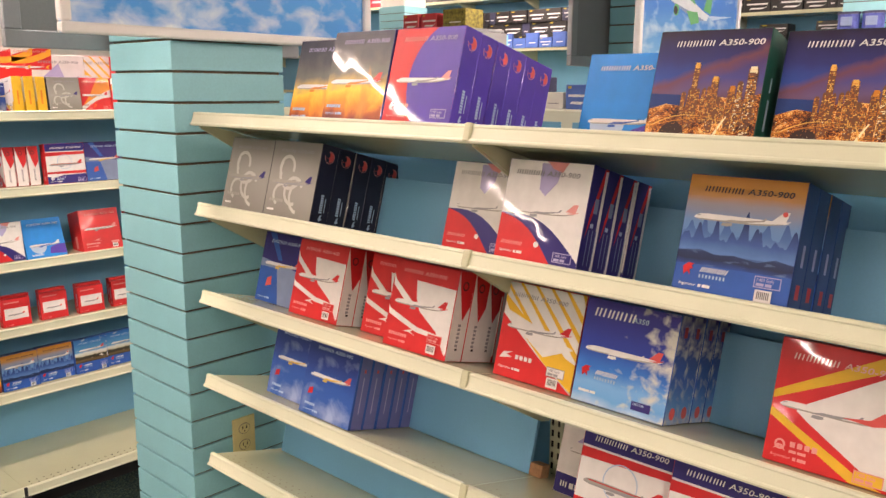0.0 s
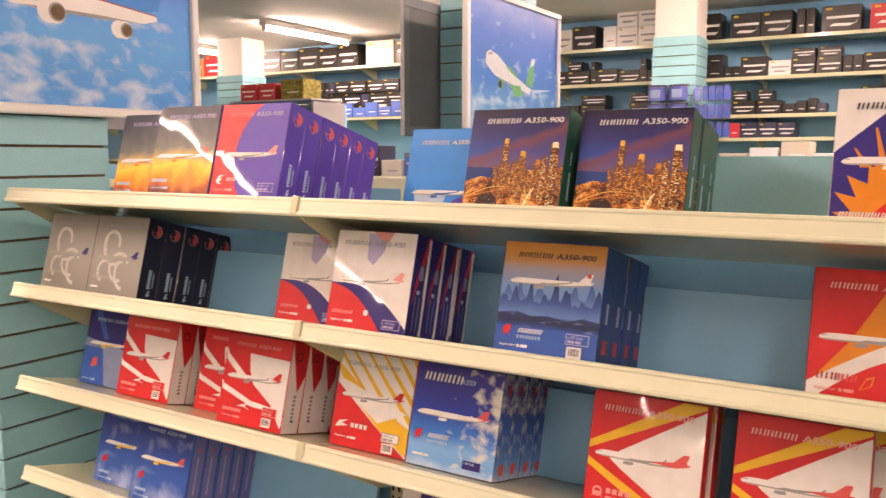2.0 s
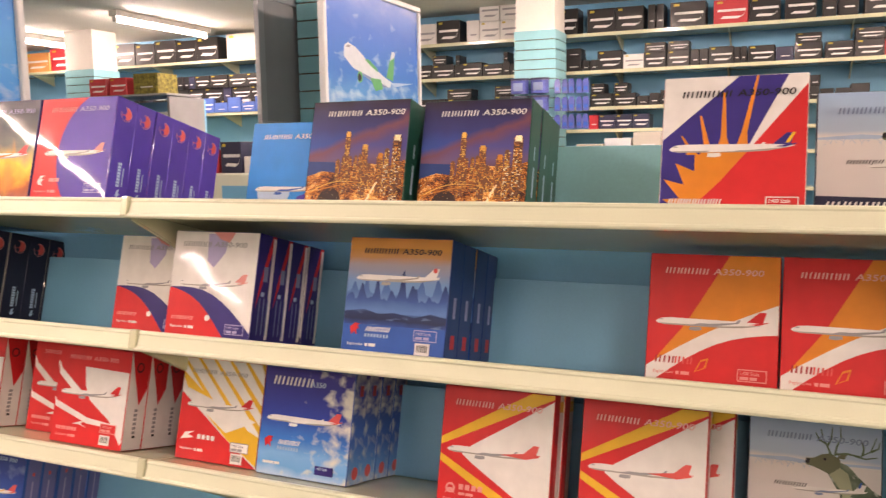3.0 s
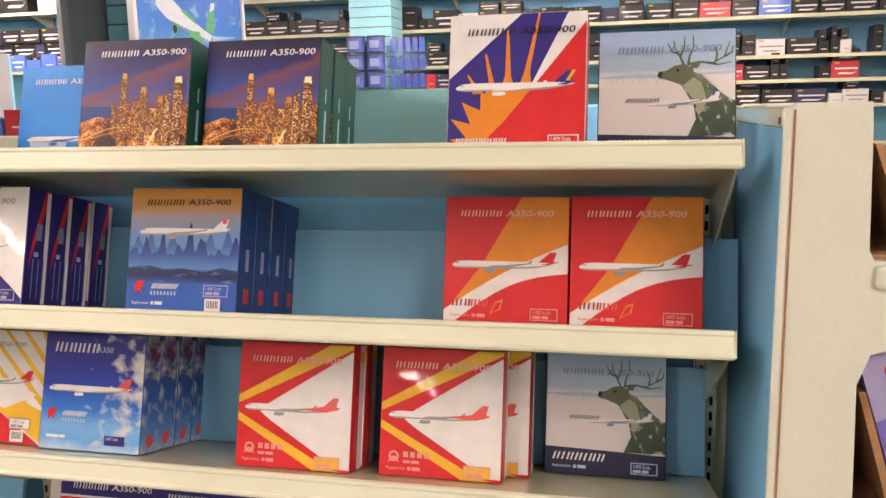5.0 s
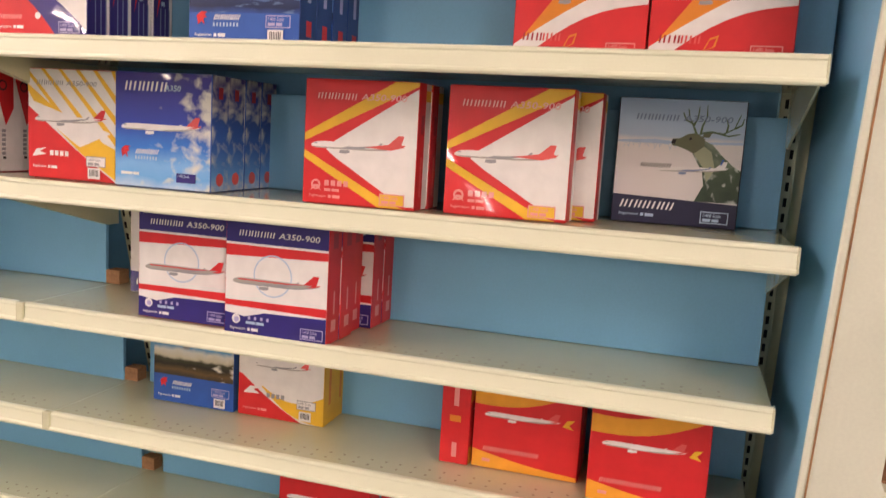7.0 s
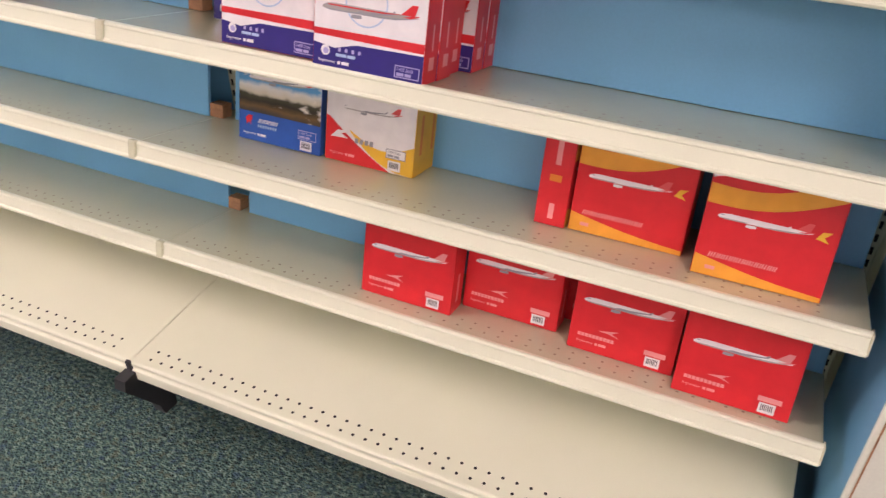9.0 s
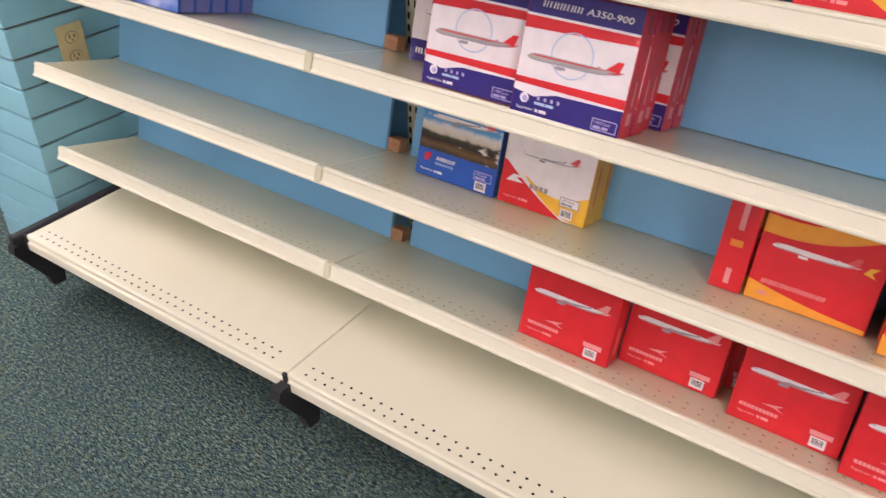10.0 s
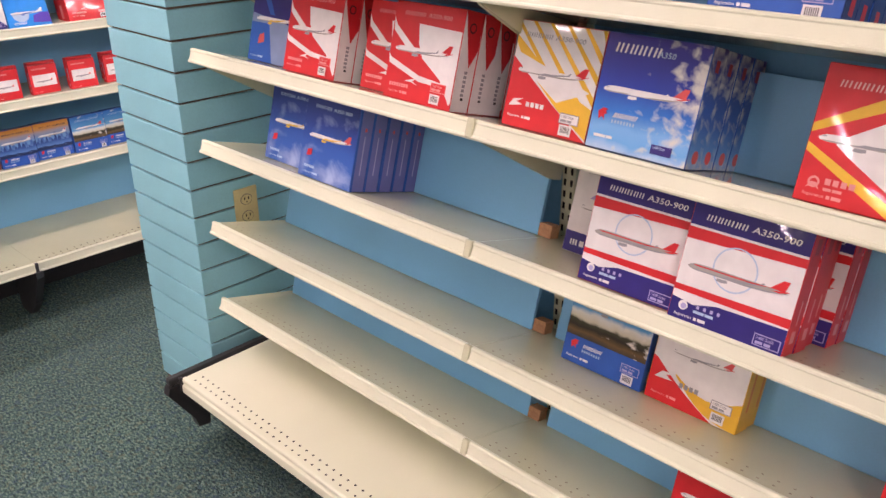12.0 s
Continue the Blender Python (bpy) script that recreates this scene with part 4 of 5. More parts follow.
def art_ribbon(a):
    a.rect(RED, 0, 0, 1, 1)
    a.poly(WHITE, (0.38, 0.80), (1, 0.78), (1, 0.08), (0.98, 0.05), (0.80, 0.28), (0.5, 0.46), (0.42, 0.6))
    a.poly(WHITE, (0, 0.84), (0.05, 0.76), (0.35, 0.56), (0.55, 0.50), (0.30, 0.50), (0.02, 0.70))
    a.poly(WHITE, (0, 0.46), (0.04, 0.42), (0.5, 0.28), (0.95, 0.24), (0.95, 0.20), (0.5, 0.22), (0.02, 0.36))
    a.aeroplane(0.08, 0.52, 0.84, WHITE, RED, GREY)
    a.title(PINK, 0.17, 0.87, 0.045)
    a.poly(WHITE, (0.30, 0.20), (0.40, 0.23), (0.48, 0.25), (0.42, 0.21), (0.5, 0.18), (0.40, 0.20))
    a.bars(PINK, 0.08, 0.13, 0.036, (0.8,) * 8, 0.2)
    lines(a, PINK, 0.08, 0.065)
    a.scale_tag(PINK, RED, 0.70, 0.15)
    a.barcode(0.71, 0.03)


def art_navy(a):
    a.rect(NAVY, 0, 0, 1, 1)
    a.poly(STEEL, (0, 0), (0, 0.62), (1, 0.50), (1, 0))
    a.poly(BLUE, (0, 0), (0, 0.5), (0.4, 0.5), (0.55, 0))
    a.poly(BLUE, (0.1, 1), (0.25, 1), (0.5, 0.62), (0.4, 0.62))
    a.aeroplane(0.10, 0.55, 0.84, WHITE, CORAL, YELLOW)
    a.title(PALE, 0.2, 0.86, 0.05)
    a.poly(CORAL, (0.2, 0.22), (0.22, 0.34), (0.32, 0.38), (0.34, 0.26))
    lines(a, PALE)


def art_ocean(a):
    a.rect(PIC_OCEAN, 0, 0, 1, 1)
    a.aeroplane(0.12, 0.52, 0.80, WHITE, CORAL, YELLOW)
    a.poly(RED, (0.12, 0.26), (0.14, 0.34), (0.22, 0.36), (0.22, 0.28))
    a.title(PALE, 0.2, 0.86, 0.045)
    a.bars(PALE, 0.1, 0.12, 0.034, (0.8,) * 6, 0.2)
    lines(a, PALE, 0.1, 0.05)


def art_bands(a):
    a.rect(WHITE, 0, 0, 1, 1)
    a.rect(NAVY, 0, 0.81, 1, 1)
    a.poly(RED, (0, 0.69), (1, 0.72), (1, 0.79), (0, 0.79))
    a.poly(NAVY, (0, 0), (1, 0), (1, 0.22), (0.4, 0.21), (0.2, 0.16), (0, 0.19))
    a.poly(RED, (0, 0.25), (1, 0.235), (1, 0.31), (0, 0.30))
    a.ring(PALE, 0.47, 0.54, 0.19, 0.012, 28)
    a.aeroplane(0.07, 0.47, 0.86, SILVER, RED, GREY)
    a.poly(RED, (0.12, 0.495), (0.62, 0.495), (0.86, 0.505), (0.62, 0.485), (0.14, 0.485))
    a.title(WHITE, 0.15, 0.87, 0.052)
    a.disc(WHITE, 0.12, 0.135, 0.042)
    a.disc(LILAC, 0.125, 0.13, 0.026, 12)
    a.bars(LILAC, 0.24, 0.14, 0.03, (0.8,) * 4, 1.2)
    a.bars(PALE, 0.22, 0.10, 0.024, (4, 3))
    lines(a, WHITE, 0.06, 0.04)
    a.scale_tag(LILAC, NAVY, 0.76, 0.03)


def art_mono(a):
    a.rect(WHITE, 0, 0, 1, 1)
    a.rect(NAVY, 0, 0, 1, 0.22)
    a.poly(LILAC, (0.2, 0.60), (0.5, 0.85), (0.6, 0.6))
    a.aeroplane(0.10, 0.5, 0.8, WHITE, NAVY, BLACK)
    a.title(GREY, 0.15, 0.85, 0.05)
    a.bars(WHITE, 0.08, 0.08, 0.06, (0.3, 0.3, 0.3, 0, 0.9, 0.7, 0.7), 0.25)


def art_bay(a):
    a.rect(PIC_BAY, 0, 0, 1, 1)
    a.rect(BLUE, 0, 0, 1, 0.30)
    a.aeroplane(0.12, 0.66, 0.8, WHITE, CORAL, GREY)
    logo(a, 0.13, 0.19)
    lines(a, WHITE, 0.06, 0.06)
    a.scale_tag(LILAC, BLUE, 0.74, 0.13)
    a.barcode(0.77, 0.02)
    a.title(PALE, 0.15, 0.86, 0.045)


def art_wave(a):
    a.rect(WHITE, 0, 0, 1, 1)
    a.poly(YELLOW, *swoosh(0.28, 0.32, 1, 0.0, -0.10), (1, 0.34), *swoosh(1, 0.30, 0.28, 0.34, -0.12))
    a.poly(RED, (0, 0), (0, 0.45), *swoosh(0.04, 0.44, 0.75, 0.0, -0.03))
    a.aeroplane(0.18, 0.56, 0.66, WHITE, CORAL, GREY)
    a.poly(WHITE, (0.06, 0.24), (0.14, 0.32), (0.30, 0.32), (0.18, 0.29), (0.26, 0.25))
    a.bars(GREY, 0.34, 0.22, 0.05, (0.8,) * 4, 0.3)
    lines(a, PINK, 0.06, 0.07)
    a.scale_tag(GREY, WHITE, 0.70, 0.15)
    a.barcode(0.73, 0.03)
    a.title(GREY, 0.15, 0.86, 0.045)


def art_flag(a):
    a.rect(RED, 0, 0, 1, 1)
    a.poly(WHITE, (0, 0.95), (0.05, 1), (0.7, 1), (0.4, 0.93), (0.0, 0.80))
    marigold = ink("marigold", (0.80, 0.36, 0.03))
    a.poly(marigold, *swoosh(0, 0.76, 1, 1, -0.10), (1, 0.84), *swoosh(1, 0.82, 0, 0.60, -0.08))
    a.poly(marigold, (0, 0), (0, 0.17), *swoosh(0.05, 0.16, 1, 0.04, -0.02), (1, 0))
    a.aeroplane(0.10, 0.51, 0.72, WHITE, CORAL, WHITE)
    a.poly(YELLOW, (0.84, 0.50), (0.88, 0.56), (0.95, 0.57), (0.90, 0.52), (0.94, 0.48))
    a.marks(PINK, 0.10, 0.165, 0.042, 16, 0.3, 0.86)
    a.bars(PINK, 0.10, 0.06, 0.03, (2.5,))
    a.title(PINK, 0.2, 0.88, 0.045)


def art_plain(a):
    a.rect(RED, 0, 0, 1, 1)
    a.aeroplane(0.08, 0.52, 0.84, WHITE, PINK, GREY)
    a.poly(PINK, (0.26, 0.24), (0.36, 0.26), (0.46, 0.28), (0.40, 0.245), (0.47, 0.21), (0.37, 0.235))
    a.bars(PINK, 0.08, 0.15, 0.036, (0.8,) * 10, 0.16)
    lines(a, PINK, 0.08, 0.085)
    a.rect(PINK, 0.72, 0.14, 0.92, 0.19)
    a.barcode(0.74, 0.03)
    a.title(PINK, 0.17, 0.86, 0.05)


def art_window(a):
    a.rect(RED, 0, 0, 1, 1)
    a.rect(WHITE, 0.08, 0.26, 0.92, 0.66)
    a.aeroplane(0.2, 0.42, 0.6, GREY, CORAL, GREY)
    a.bars(PINK, 0.1, 0.84, 0.05, (1.0,) * 8, 0.3)
    lines(a, PINK)


def side_stripe(a, base, accents):
    a.rect(base, 0, 0, 1, 1)
    for m, u0, v0, u1, v1 in accents:
        a.rect(m, u0, v0, u1, v1)


def side_emblem(a, base, m):
    a.rect(base, 0, 0, 1, 1)
    a.disc(PINK, 0.5, 0.85, 0.29, 20)
    a.disc(base, 0.5, 0.85, 0.265, 20)
    a.disc(m, 0.52, 0.855, 0.24, 20)
    a.disc(base, 0.36, 0.88, 0.15, 14)
    a.disc(base, 0.38, 0.815, 0.10, 12)
    for i in range(8):
        a.poly(PALE, (0.40, 0.14 + i * 0.030), (0.58, 0.14 + i * 0.030), (0.58, 0.163 + i * 0.030), (0.40, 0.163 + i * 0.030), flush=i > 0)
    a.rect(PALE, 0.68, 0.15, 0.73, 0.33)
    a.poly(PALE, (0.42, 0.05), (0.50, 0.11), (0.62, 0.12), (0.56, 0.08), (0.66, 0.07), (0.52, 0.04))


def side_white(a):
    a.rect(NAVY, 0, 0, 1, 1)
    a.poly(RED, (0.1, 0.30), (0.25, 0.55), (0.75, 1), (1, 1), (0.6, 0.7))
    a.rect(WHITE, 0.80, 0.02, 0.98, 0.98)
    a.rect(STEEL, 0.40, 0.56, 0.66, 0.70)
    a.rect(PALE, 0.35, 0.42, 0.55, 0.46)
    for u in (0.3, 0.55, 0.78):
        a.rect(STEEL, u, 0.06, u + 0.05, 0.4)


def side_ribbon(a):
    a.rect(WHITE, 0, 0, 1, 1)
    a.poly(RED, (0, 1), (1, 1), (1, 0.62), (0.62, 0.45), (0.2, 0.8))
    a.ring(BLACK, 0.5, 0.84, 0.2, 0.06, 12)
    for i in range(6):
        a.rect(GREY, 0.42, 0.16 + i * 0.045, 0.6, 0.19 + i * 0.045)
    a.rect(BLACK, 0.45, 0.12, 0.6, 0.145)


SIDES = {
    "city": lambda a: side_stripe(a, GREEN, ((PALE, 0.45, 0.18, 0.6, 0.44), (PALE, 0.45, 0.5, 0.55, 0.62))),
    "circle": lambda a: side_emblem(a, PURPLE, CORAL), "silver": lambda a: side_emblem(a, ink("midnight", (0.012, 0.012, 0.035)), CORAL), "white": side_white, "ribbon": side_ribbon,
    "mist": lambda a: side_stripe(a, DBLUE, ((LILAC, 0.4, 0.34, 0.62, 0.52), (RED, 0.35, 0.08, 0.7, 0.2))),
    "cloudy": lambda a: (a.rect(PIC_SKY_SIDE, 0, 0, 1, 1), a.disc(CORAL, 0.5, 0.10, 0.22, 12), a.rect(DRED, 0.36, 0.80, 0.62, 0.90)),
    "arrow": lambda a: side_stripe(a, RED, ((WHITE, 0.55, 0.0, 1.0, 1.0), (YELLOW, 0.55, 0.86, 1.0, 0.95), (DRED, 0.2, 0.6, 0.45, 0.75), (CORAL, 0.25, 0.1, 0.4, 0.42))),
    "bands": lambda a: side_stripe(a, RED, ((DRED, 0.3, 0.82, 0.7, 0.95), (PINK, 0.3, 0.10, 0.7, 0.2), (PINK, 0.44, 0.25, 0.56, 0.45))),
    "ocean": lambda a: side_stripe(a, ink("periwinkle", (0.16, 0.17, 0.43)), ((BLUE, 0.0, 0, 0.14, 1), (LILAC, 0.5, 0.2, 0.58, 0.66), (CORAL, 0.46, 0.72, 0.62, 0.76))),
    "wave": lambda a: side_stripe(a, YELLOW, ((ORANGE, 0.4, 0.2, 0.6, 0.6),)),
    "plain": lambda a: side_stripe(a, RED, ((PINK, 0.4, 0.1, 0.6, 0.4),)), "flag": lambda a: side_stripe(a, RED, ((ORANGE, 0.3, 0.40, 0.7, 0.46), (PINK, 0.42, 0.55, 0.6, 0.85), (PINK, 0.42, 0.06, 0.6, 0.2))),
    "phil": lambda a: side_stripe(a, RED, ((WHITE, 0.4, 0.3, 0.6, 0.7),)), "fin": lambda a: side_stripe(a, INKS["ink_navy"], ((PALE, 0.4, 0.3, 0.6, 0.7),)),
}
FRONTS = {"city": art_city, "phil": art_phil, "fin": art_fin, "azure": art_azure, "circle": art_circle, "sunset": art_sunset, "silver": art_silver, "white": art_white, "mist": art_mist, "swoop": art_swoop, "arrow": art_arrow, "cloudy": art_cloudy, "stripes": art_stripes, "ribbon": art_ribbon, "navy": art_navy, "ocean": art_ocean, "bands": art_bands, "mono": art_mono, "bay": art_bay, "wave": art_wave, "flag": art_flag, "plain": art_plain, "window": art_window}
BASE = {"city": GREEN, "phil": WHITE, "fin": ink("ink_navy", (0.014, 0.016, 0.052)), "azure": AZURE, "circle": PURPLE, "sunset": NAVY, "silver": ink("midnight", (0.012, 0.012, 0.035)), "white": NAVY, "mist": DBLUE, "swoop": RED, "arrow": RED, "cloudy": BLUE, "stripes": RED, "ribbon": RED, "navy": NAVY, "ocean": BLUE, "bands": RED, "mono": WHITE, "bay": BLUE, "wave": YELLOW, "flag": RED, "plain": RED, "window": RED}
LABEL = {"city": "glossy carton printed with a night city skyline, green sides", "phil": "glossy carton with a sunburst in orange, purple and red", "fin": "glossy carton with a pale winter scene and navy band", "azure": "azure blue glossy aircraft model carton", "circle": "red and purple glossy aircraft model carton", "sunset": "glossy aircraft model carton printed with a sunset sky", "silver": "silver-grey glossy aircraft model carton with navy sides", "white": "white glossy aircraft model carton with red and navy sweep", "mist": "blue glossy carton printed with misty mountains, orange top", "swoop": "red and orange glossy carton with a white sweep", "arrow": "red glossy carton with white wedge and yellow stripes", "cloudy": "glossy carton printed with a blue cloudy sky", "stripes": "white and red glossy carton with yellow diagonal stripes", "ribbon": "red glossy carton with white ribbons, white sides", "navy": "dark blue glossy aircraft model carton", "ocean": "blue glossy aircraft model carton with periwinkle sides", "bands": "white glossy carton with red bands and navy top", "mono": "white glossy aircraft model carton with navy foot", "bay": "blue glossy carton printed with a bay landscape", "wave": "white, red and yellow glossy aircraft model carton", "flag": "red glossy carton with white and orange sweeps", "plain": "plain red glossy aircraft model carton", "window": "red glossy carton with a white printed panel"}
PROTO = {}


def carton(kind, m, depth=D):
    """A flat printed carton; its origin is the lower left front corner."""
    key = (kind, depth)
    if key in PROTO:
        return copy_thing(PROTO[key], m)
    body = solid("model_carton", boxed(0, W, 0, depth, 0, H, 0.0012), BASE[kind], LABEL[kind], "carton", "model cartons", at=m)
    a = Art(W - 0.002, H - 0.002)
    FRONTS[kind](a)
    front = new("printed_front", a.mesh("printed_front", 0.0002))
    front.location = (0.001, 0, 0.001)
    front.parent = body
    for face in ("side", "left"):
        s = Art(depth - 0.002, H - 0.002)
        SIDES.get(kind, lambda q: side_stripe(q, BASE[kind], ((PALE, 0.42, 0.3, 0.58, 0.75), (PINK, 0.35, 0.1, 0.65, 0.2))))(s)
        side = new("printed_side", s.mesh("printed_side", 0.0002, face, W))
        side.location = (0, 0.001, 0.001)
        side.parent = body
    PROTO[key] = body
    return body


rng = random.Random(4)


def stack(level, bay, kind, x, y, n=1, depth=D, turn=0.0, skew=0.003):
    """n cartons one behind another on a shelf."""
    for i in range(n):
        dx = 0 if i == 0 else rng.uniform(-skew, skew)
        carton(kind, shelf_frame(level, bay) @ pose(x + dx, y + i * (depth + 0.0012), 0.0006, 0, 0, turn if i == 0 else turn + rng.uniform(-0.6, 0.6)), depth)


for row in (
    (0, 0, "sunset", -1.800, 0.042, 1), (0, 0, "sunset", -1.634, 0.002, 3), (0, 0, "circle", -1.453, 0.003, 6, 0.046, 0.0, 0.0008),
    (0, 1, "azure", -1.125, 0.19, 1), (0, 1, "city", -0.930, 0.085, 2), (0, 1, "city", -0.737, 0.105, 3), (0, 1, "phil", -0.358, 0.050, 1), (0, 1, "fin", -0.168, 0.135, 1),
    (1, 0, "silver", -2.093, 0.045, 1), (1, 0, "silver", -1.908, 0.040, 5), (1, 0, "white", -1.400, 0.125, 1),
    (1, 1, "white", -1.195, 0.040, 4), (1, 1, "mist", -0.848, 0.050, 4), (1, 1, "swoop", -0.384, 0.125, 1), (1, 1, "swoop", -0.203, 0.120, 1),
    (2, 0, "navy", -2.060, 0.115, 1), (2, 0, "ribbon", -1.862, 0.075, 2), (2, 0, "ribbon", -1.640, 0.112, 1), (2, 0, "ribbon", -1.492, 0.040, 4),
    (2, 1, "stripes", -1.218, 0.075, 1), (2, 1, "cloudy", -1.030, 0.060, 4), (2, 1, "arrow", -0.687, 0.050, 2), (2, 1, "arrow", -0.470, 0.065, 1), (2, 1, "arrow", -0.438, 0.122, 1), (2, 1, "fin", -0.243, 0.185, 1),
    (3, 0, "ocean", -1.950, 0.064, 1, 0.04), (3, 0, "ocean", -1.768, 0.024, 5, 0.04),
    (3, 1, "mono", -1.142, 0.185, 1), (3, 1, "bands", -1.004, 0.028, 1, 0.045), (3, 1, "bands", -0.822, 0.002, 3, 0.045), (3, 1, "bands", -0.804, 0.141, 2, 0.045),
    (4, 1, "bay", -1.104, 0.150, 1), (4, 1, "wave", -0.917, 0.152, 2), (4, 1, "flag", -0.442, 0.104, 2), (4, 1, "flag", -0.244, 0.058, 2),
    (5, 1, "plain", -0.802, 0.052, 1), (5, 1, "plain", -0.621, 0.104, 1), (5, 1, "plain", -0.560, 0.165, 1), (5, 1, "plain", -0.414, 0.072, 1), (5, 1, "plain", -0.231, 0.036, 2),
):
    stack(*row)
carton("flag", shelf_frame(4, 1) @ pose(-0.447, 0.098, 0.0006, 0, 0, 90))


# ---- the side stand beside the rack ----
def stand():
    t = thing("display_stand", "white laminate display stand with stepped sloping shelves and raw wooden edges", "display stand", pose(0.036, -0.05, 0))
    steps = ((1.605, 1.435), (1.325, 1.125), (1.015, 0.815), (0.705, 0.505))
    outline = [(0.008, 0.0), (0.008, 1.600), (0.013, 1.605), (0.086, 1.605)]
    for top, low in steps:
        outline += [(0.088, top - 0.03), (0.092, low + 0.012), (0.098, low), (0.30, low - 0.005), (0.30, low - 0.045), (0.27, low - 0.055), (0.18, low - 0.075), (0.10, low - 0.105)]
    outline += [(0.10, 0.0)]
    part("side_panel", slab(outline, 0.0, 0.018), LAMINATE, t)
    part("side_panel", slab(outline, 0.42, 0.438), LAMINATE, t)
    part("back_board", boxed(0.0, 0.006, 0.004, 0.385, 0.0, 1.578), TEAL, t, "light blue painted back board")
    # added board that stands in for the rack upright's cream side
    part("rear_board", boxed(-0.018, 0.069, 0.386, 0.396, 0.0, 1.585), CREAM_DULL, t, "cream board standing in for the side of the rack upright")
    # dark board added so the hollow looks shaded
    part("inner_board", boxed(0.070, 0.078, 0.019, 0.419, 0.0, 1.596), MDF, t, "dark filler board added as shade inside the stand")
    # lid added to keep the ceiling light out of the hollow
    part("lid", boxed(0.013, 0.086, 0.019, 0.419, 1.590, 1.602), LAMINATE, t)
    part("edge_band", boxed(-0.001, 0.0085, -0.001, 0.004, 0.0, 1.600, 0.0015), LAMINATE, t)
    part("worn_edge", boxed(0.0088, 0.0112, -0.0012, 0.002, 0.0, 1.598), WOOD, t, "worn raw wooden edge line")
    part("top_cap", boxed(-0.002, 0.012, 0.004, 0.44, 1.578, 1.600, 0.002), CREAM_DULL, t)
    part("screw", boxed(-0.004, -0.001, 0.012, 0.020, 1.582, 1.590, 0.001), DARK, t)
    for top, low in steps:
        part("sloping_back", slab(((0.096, top - 0.045), (0.104, top - 0.045), (0.148, low + 0.006), (0.138, low + 0.006)), 0.019, 0.419), WOOD, t, "raw wooden sloping back")
        part("ledge", boxed(0.098, 0.30, 0.019, 0.419, low - 0.006, low + 0.004), WOOD, t)
        part("ledge_rim", boxed(0.098, 0.31, -0.006, 0.0, low - 0.030, low - 0.004, 0.005, 2), LAMINATE, t)


stand()


def sloping_carton(kind, z, y, label):
    a = Art(0.20, 0.19)
    a.rect(LILAC, 0, 0, 1, 1)
    if kind == "lilac":
        a.poly(ink("violet", (0.20, 0.16, 0.52)), (0, 0), (0, 0.55), (0.4, 0.62), (1, 0.35), (1, 0))
        a.poly(PURPLE, (0, 0), (0, 0.22), (1, 0.10), (1, 0))
        for i in range(5):
            a.disc(CORAL, 0.20 + 0.05 * math.cos(i * 1.257 + 0.3), 0.83 + 0.052 * math.sin(i * 1.257 + 0.3), 0.042, 12)
        a.disc(PINK, 0.20, 0.83, 0.022, 10)
        for i in range(9):
            v = 0.64 - i * 0.062
            a.poly(WHITE, (0.30, v), (0.385, v + 0.008), (0.385, v + 0.048), (0.30, v + 0.040), flush=i > 0)
    else:
        a.rect(RED, 0, 0, 1, 1)
        a.poly(DRED, (0, 0), (0, 0.3), (1, 0.1), (1, 0))
    body = solid("model_carton", boxed(0, 0.20, 0, 0.04, 0, 0.19, 0.0012), LILAC if kind == "lilac" else RED, label, "carton", at=pose(0.036, -0.05, 0) @ pose(0.147, y, z, 0, -17, 0))
    s = new("printed_front", a.mesh("printed_front", 0.0003))
    s.parent = body


sloping_carton("lilac", 1.145, 0.022, "lilac and purple glossy carton leaning on the stand")
sloping_carton("red", 0.835, 0.022, "red glossy carton leaning on the stand")


# ---- the rack behind the pillar ----
RX = -3.285
RL = (1.537, 1.274, 1.013, 0.776, 0.540)
BAYS = ((-1.352, -0.132), (-0.131, 1.09), (1.091, 2.31))


def second_rack():
    t = thing("shelf_rack", "cream steel shop shelving rack seen end-on behind a pillar", "shelving", pose(RX, 0, 0))
    part("back_panel", boxed(-0.285, -0.272, -1.4, 2.35, 0.2, 1.60), TEAL, t)
    part("toe_plate", boxed(-0.185, -0.175, -1.4, 2.35, 0.0, 0.215), DARK, t)
    for y in (-1.352, -0.1315, 1.0905, 2.31):
        part("upright", boxed(-0.31, -0.286, y - 0.017, y + 0.017, 0.05, 1.62, 0.002), CREAM_DULL, t)
        part("base_foot", slab(((0.17, 0.215), (0.175, 0.195), (0.10, 0.07), (0.03, 0.0), (-0.05, 0.0), (-0.06, 0.085), (-0.17, 0.085), (-0.17, 0.215)), y - 0.013, y + 0.013), DARK, t, "black steel foot")


second_rack()
for z in RL + (0.243,):
    deckish = z == 0.243
    for y0, y1 in BAYS:
        s = thing("base_deck" if deckish else "shelf", "cream steel shelf of the rack behind the pillar", "shelf", pose(RX + (0.155 if deckish else 0), 0, z, 0, 0, 90), "second rack shelves")
        part("front_lip", extruded(LIP, y0, y1), CREAM, s)
        part("tray", boxed(y0, y1, 0.01, 0.42 if deckish else 0.27, -0.02, -0.001), CREAM_DULL, s)
        if deckish:
            tagged(part("perforation", holes([y0 + 0.03 + i * 0.0252 for i in range(46)], (0.022, 0.045), 0.0005, 0.0032), HOLE, s, "dark punched holes"), kind="stuff")
            part("deck_clip", boxed(y0 - 0.006, y0 + 0.005, -0.007, 0.003, -0.034, 0.004, 0.001), DARK, s)


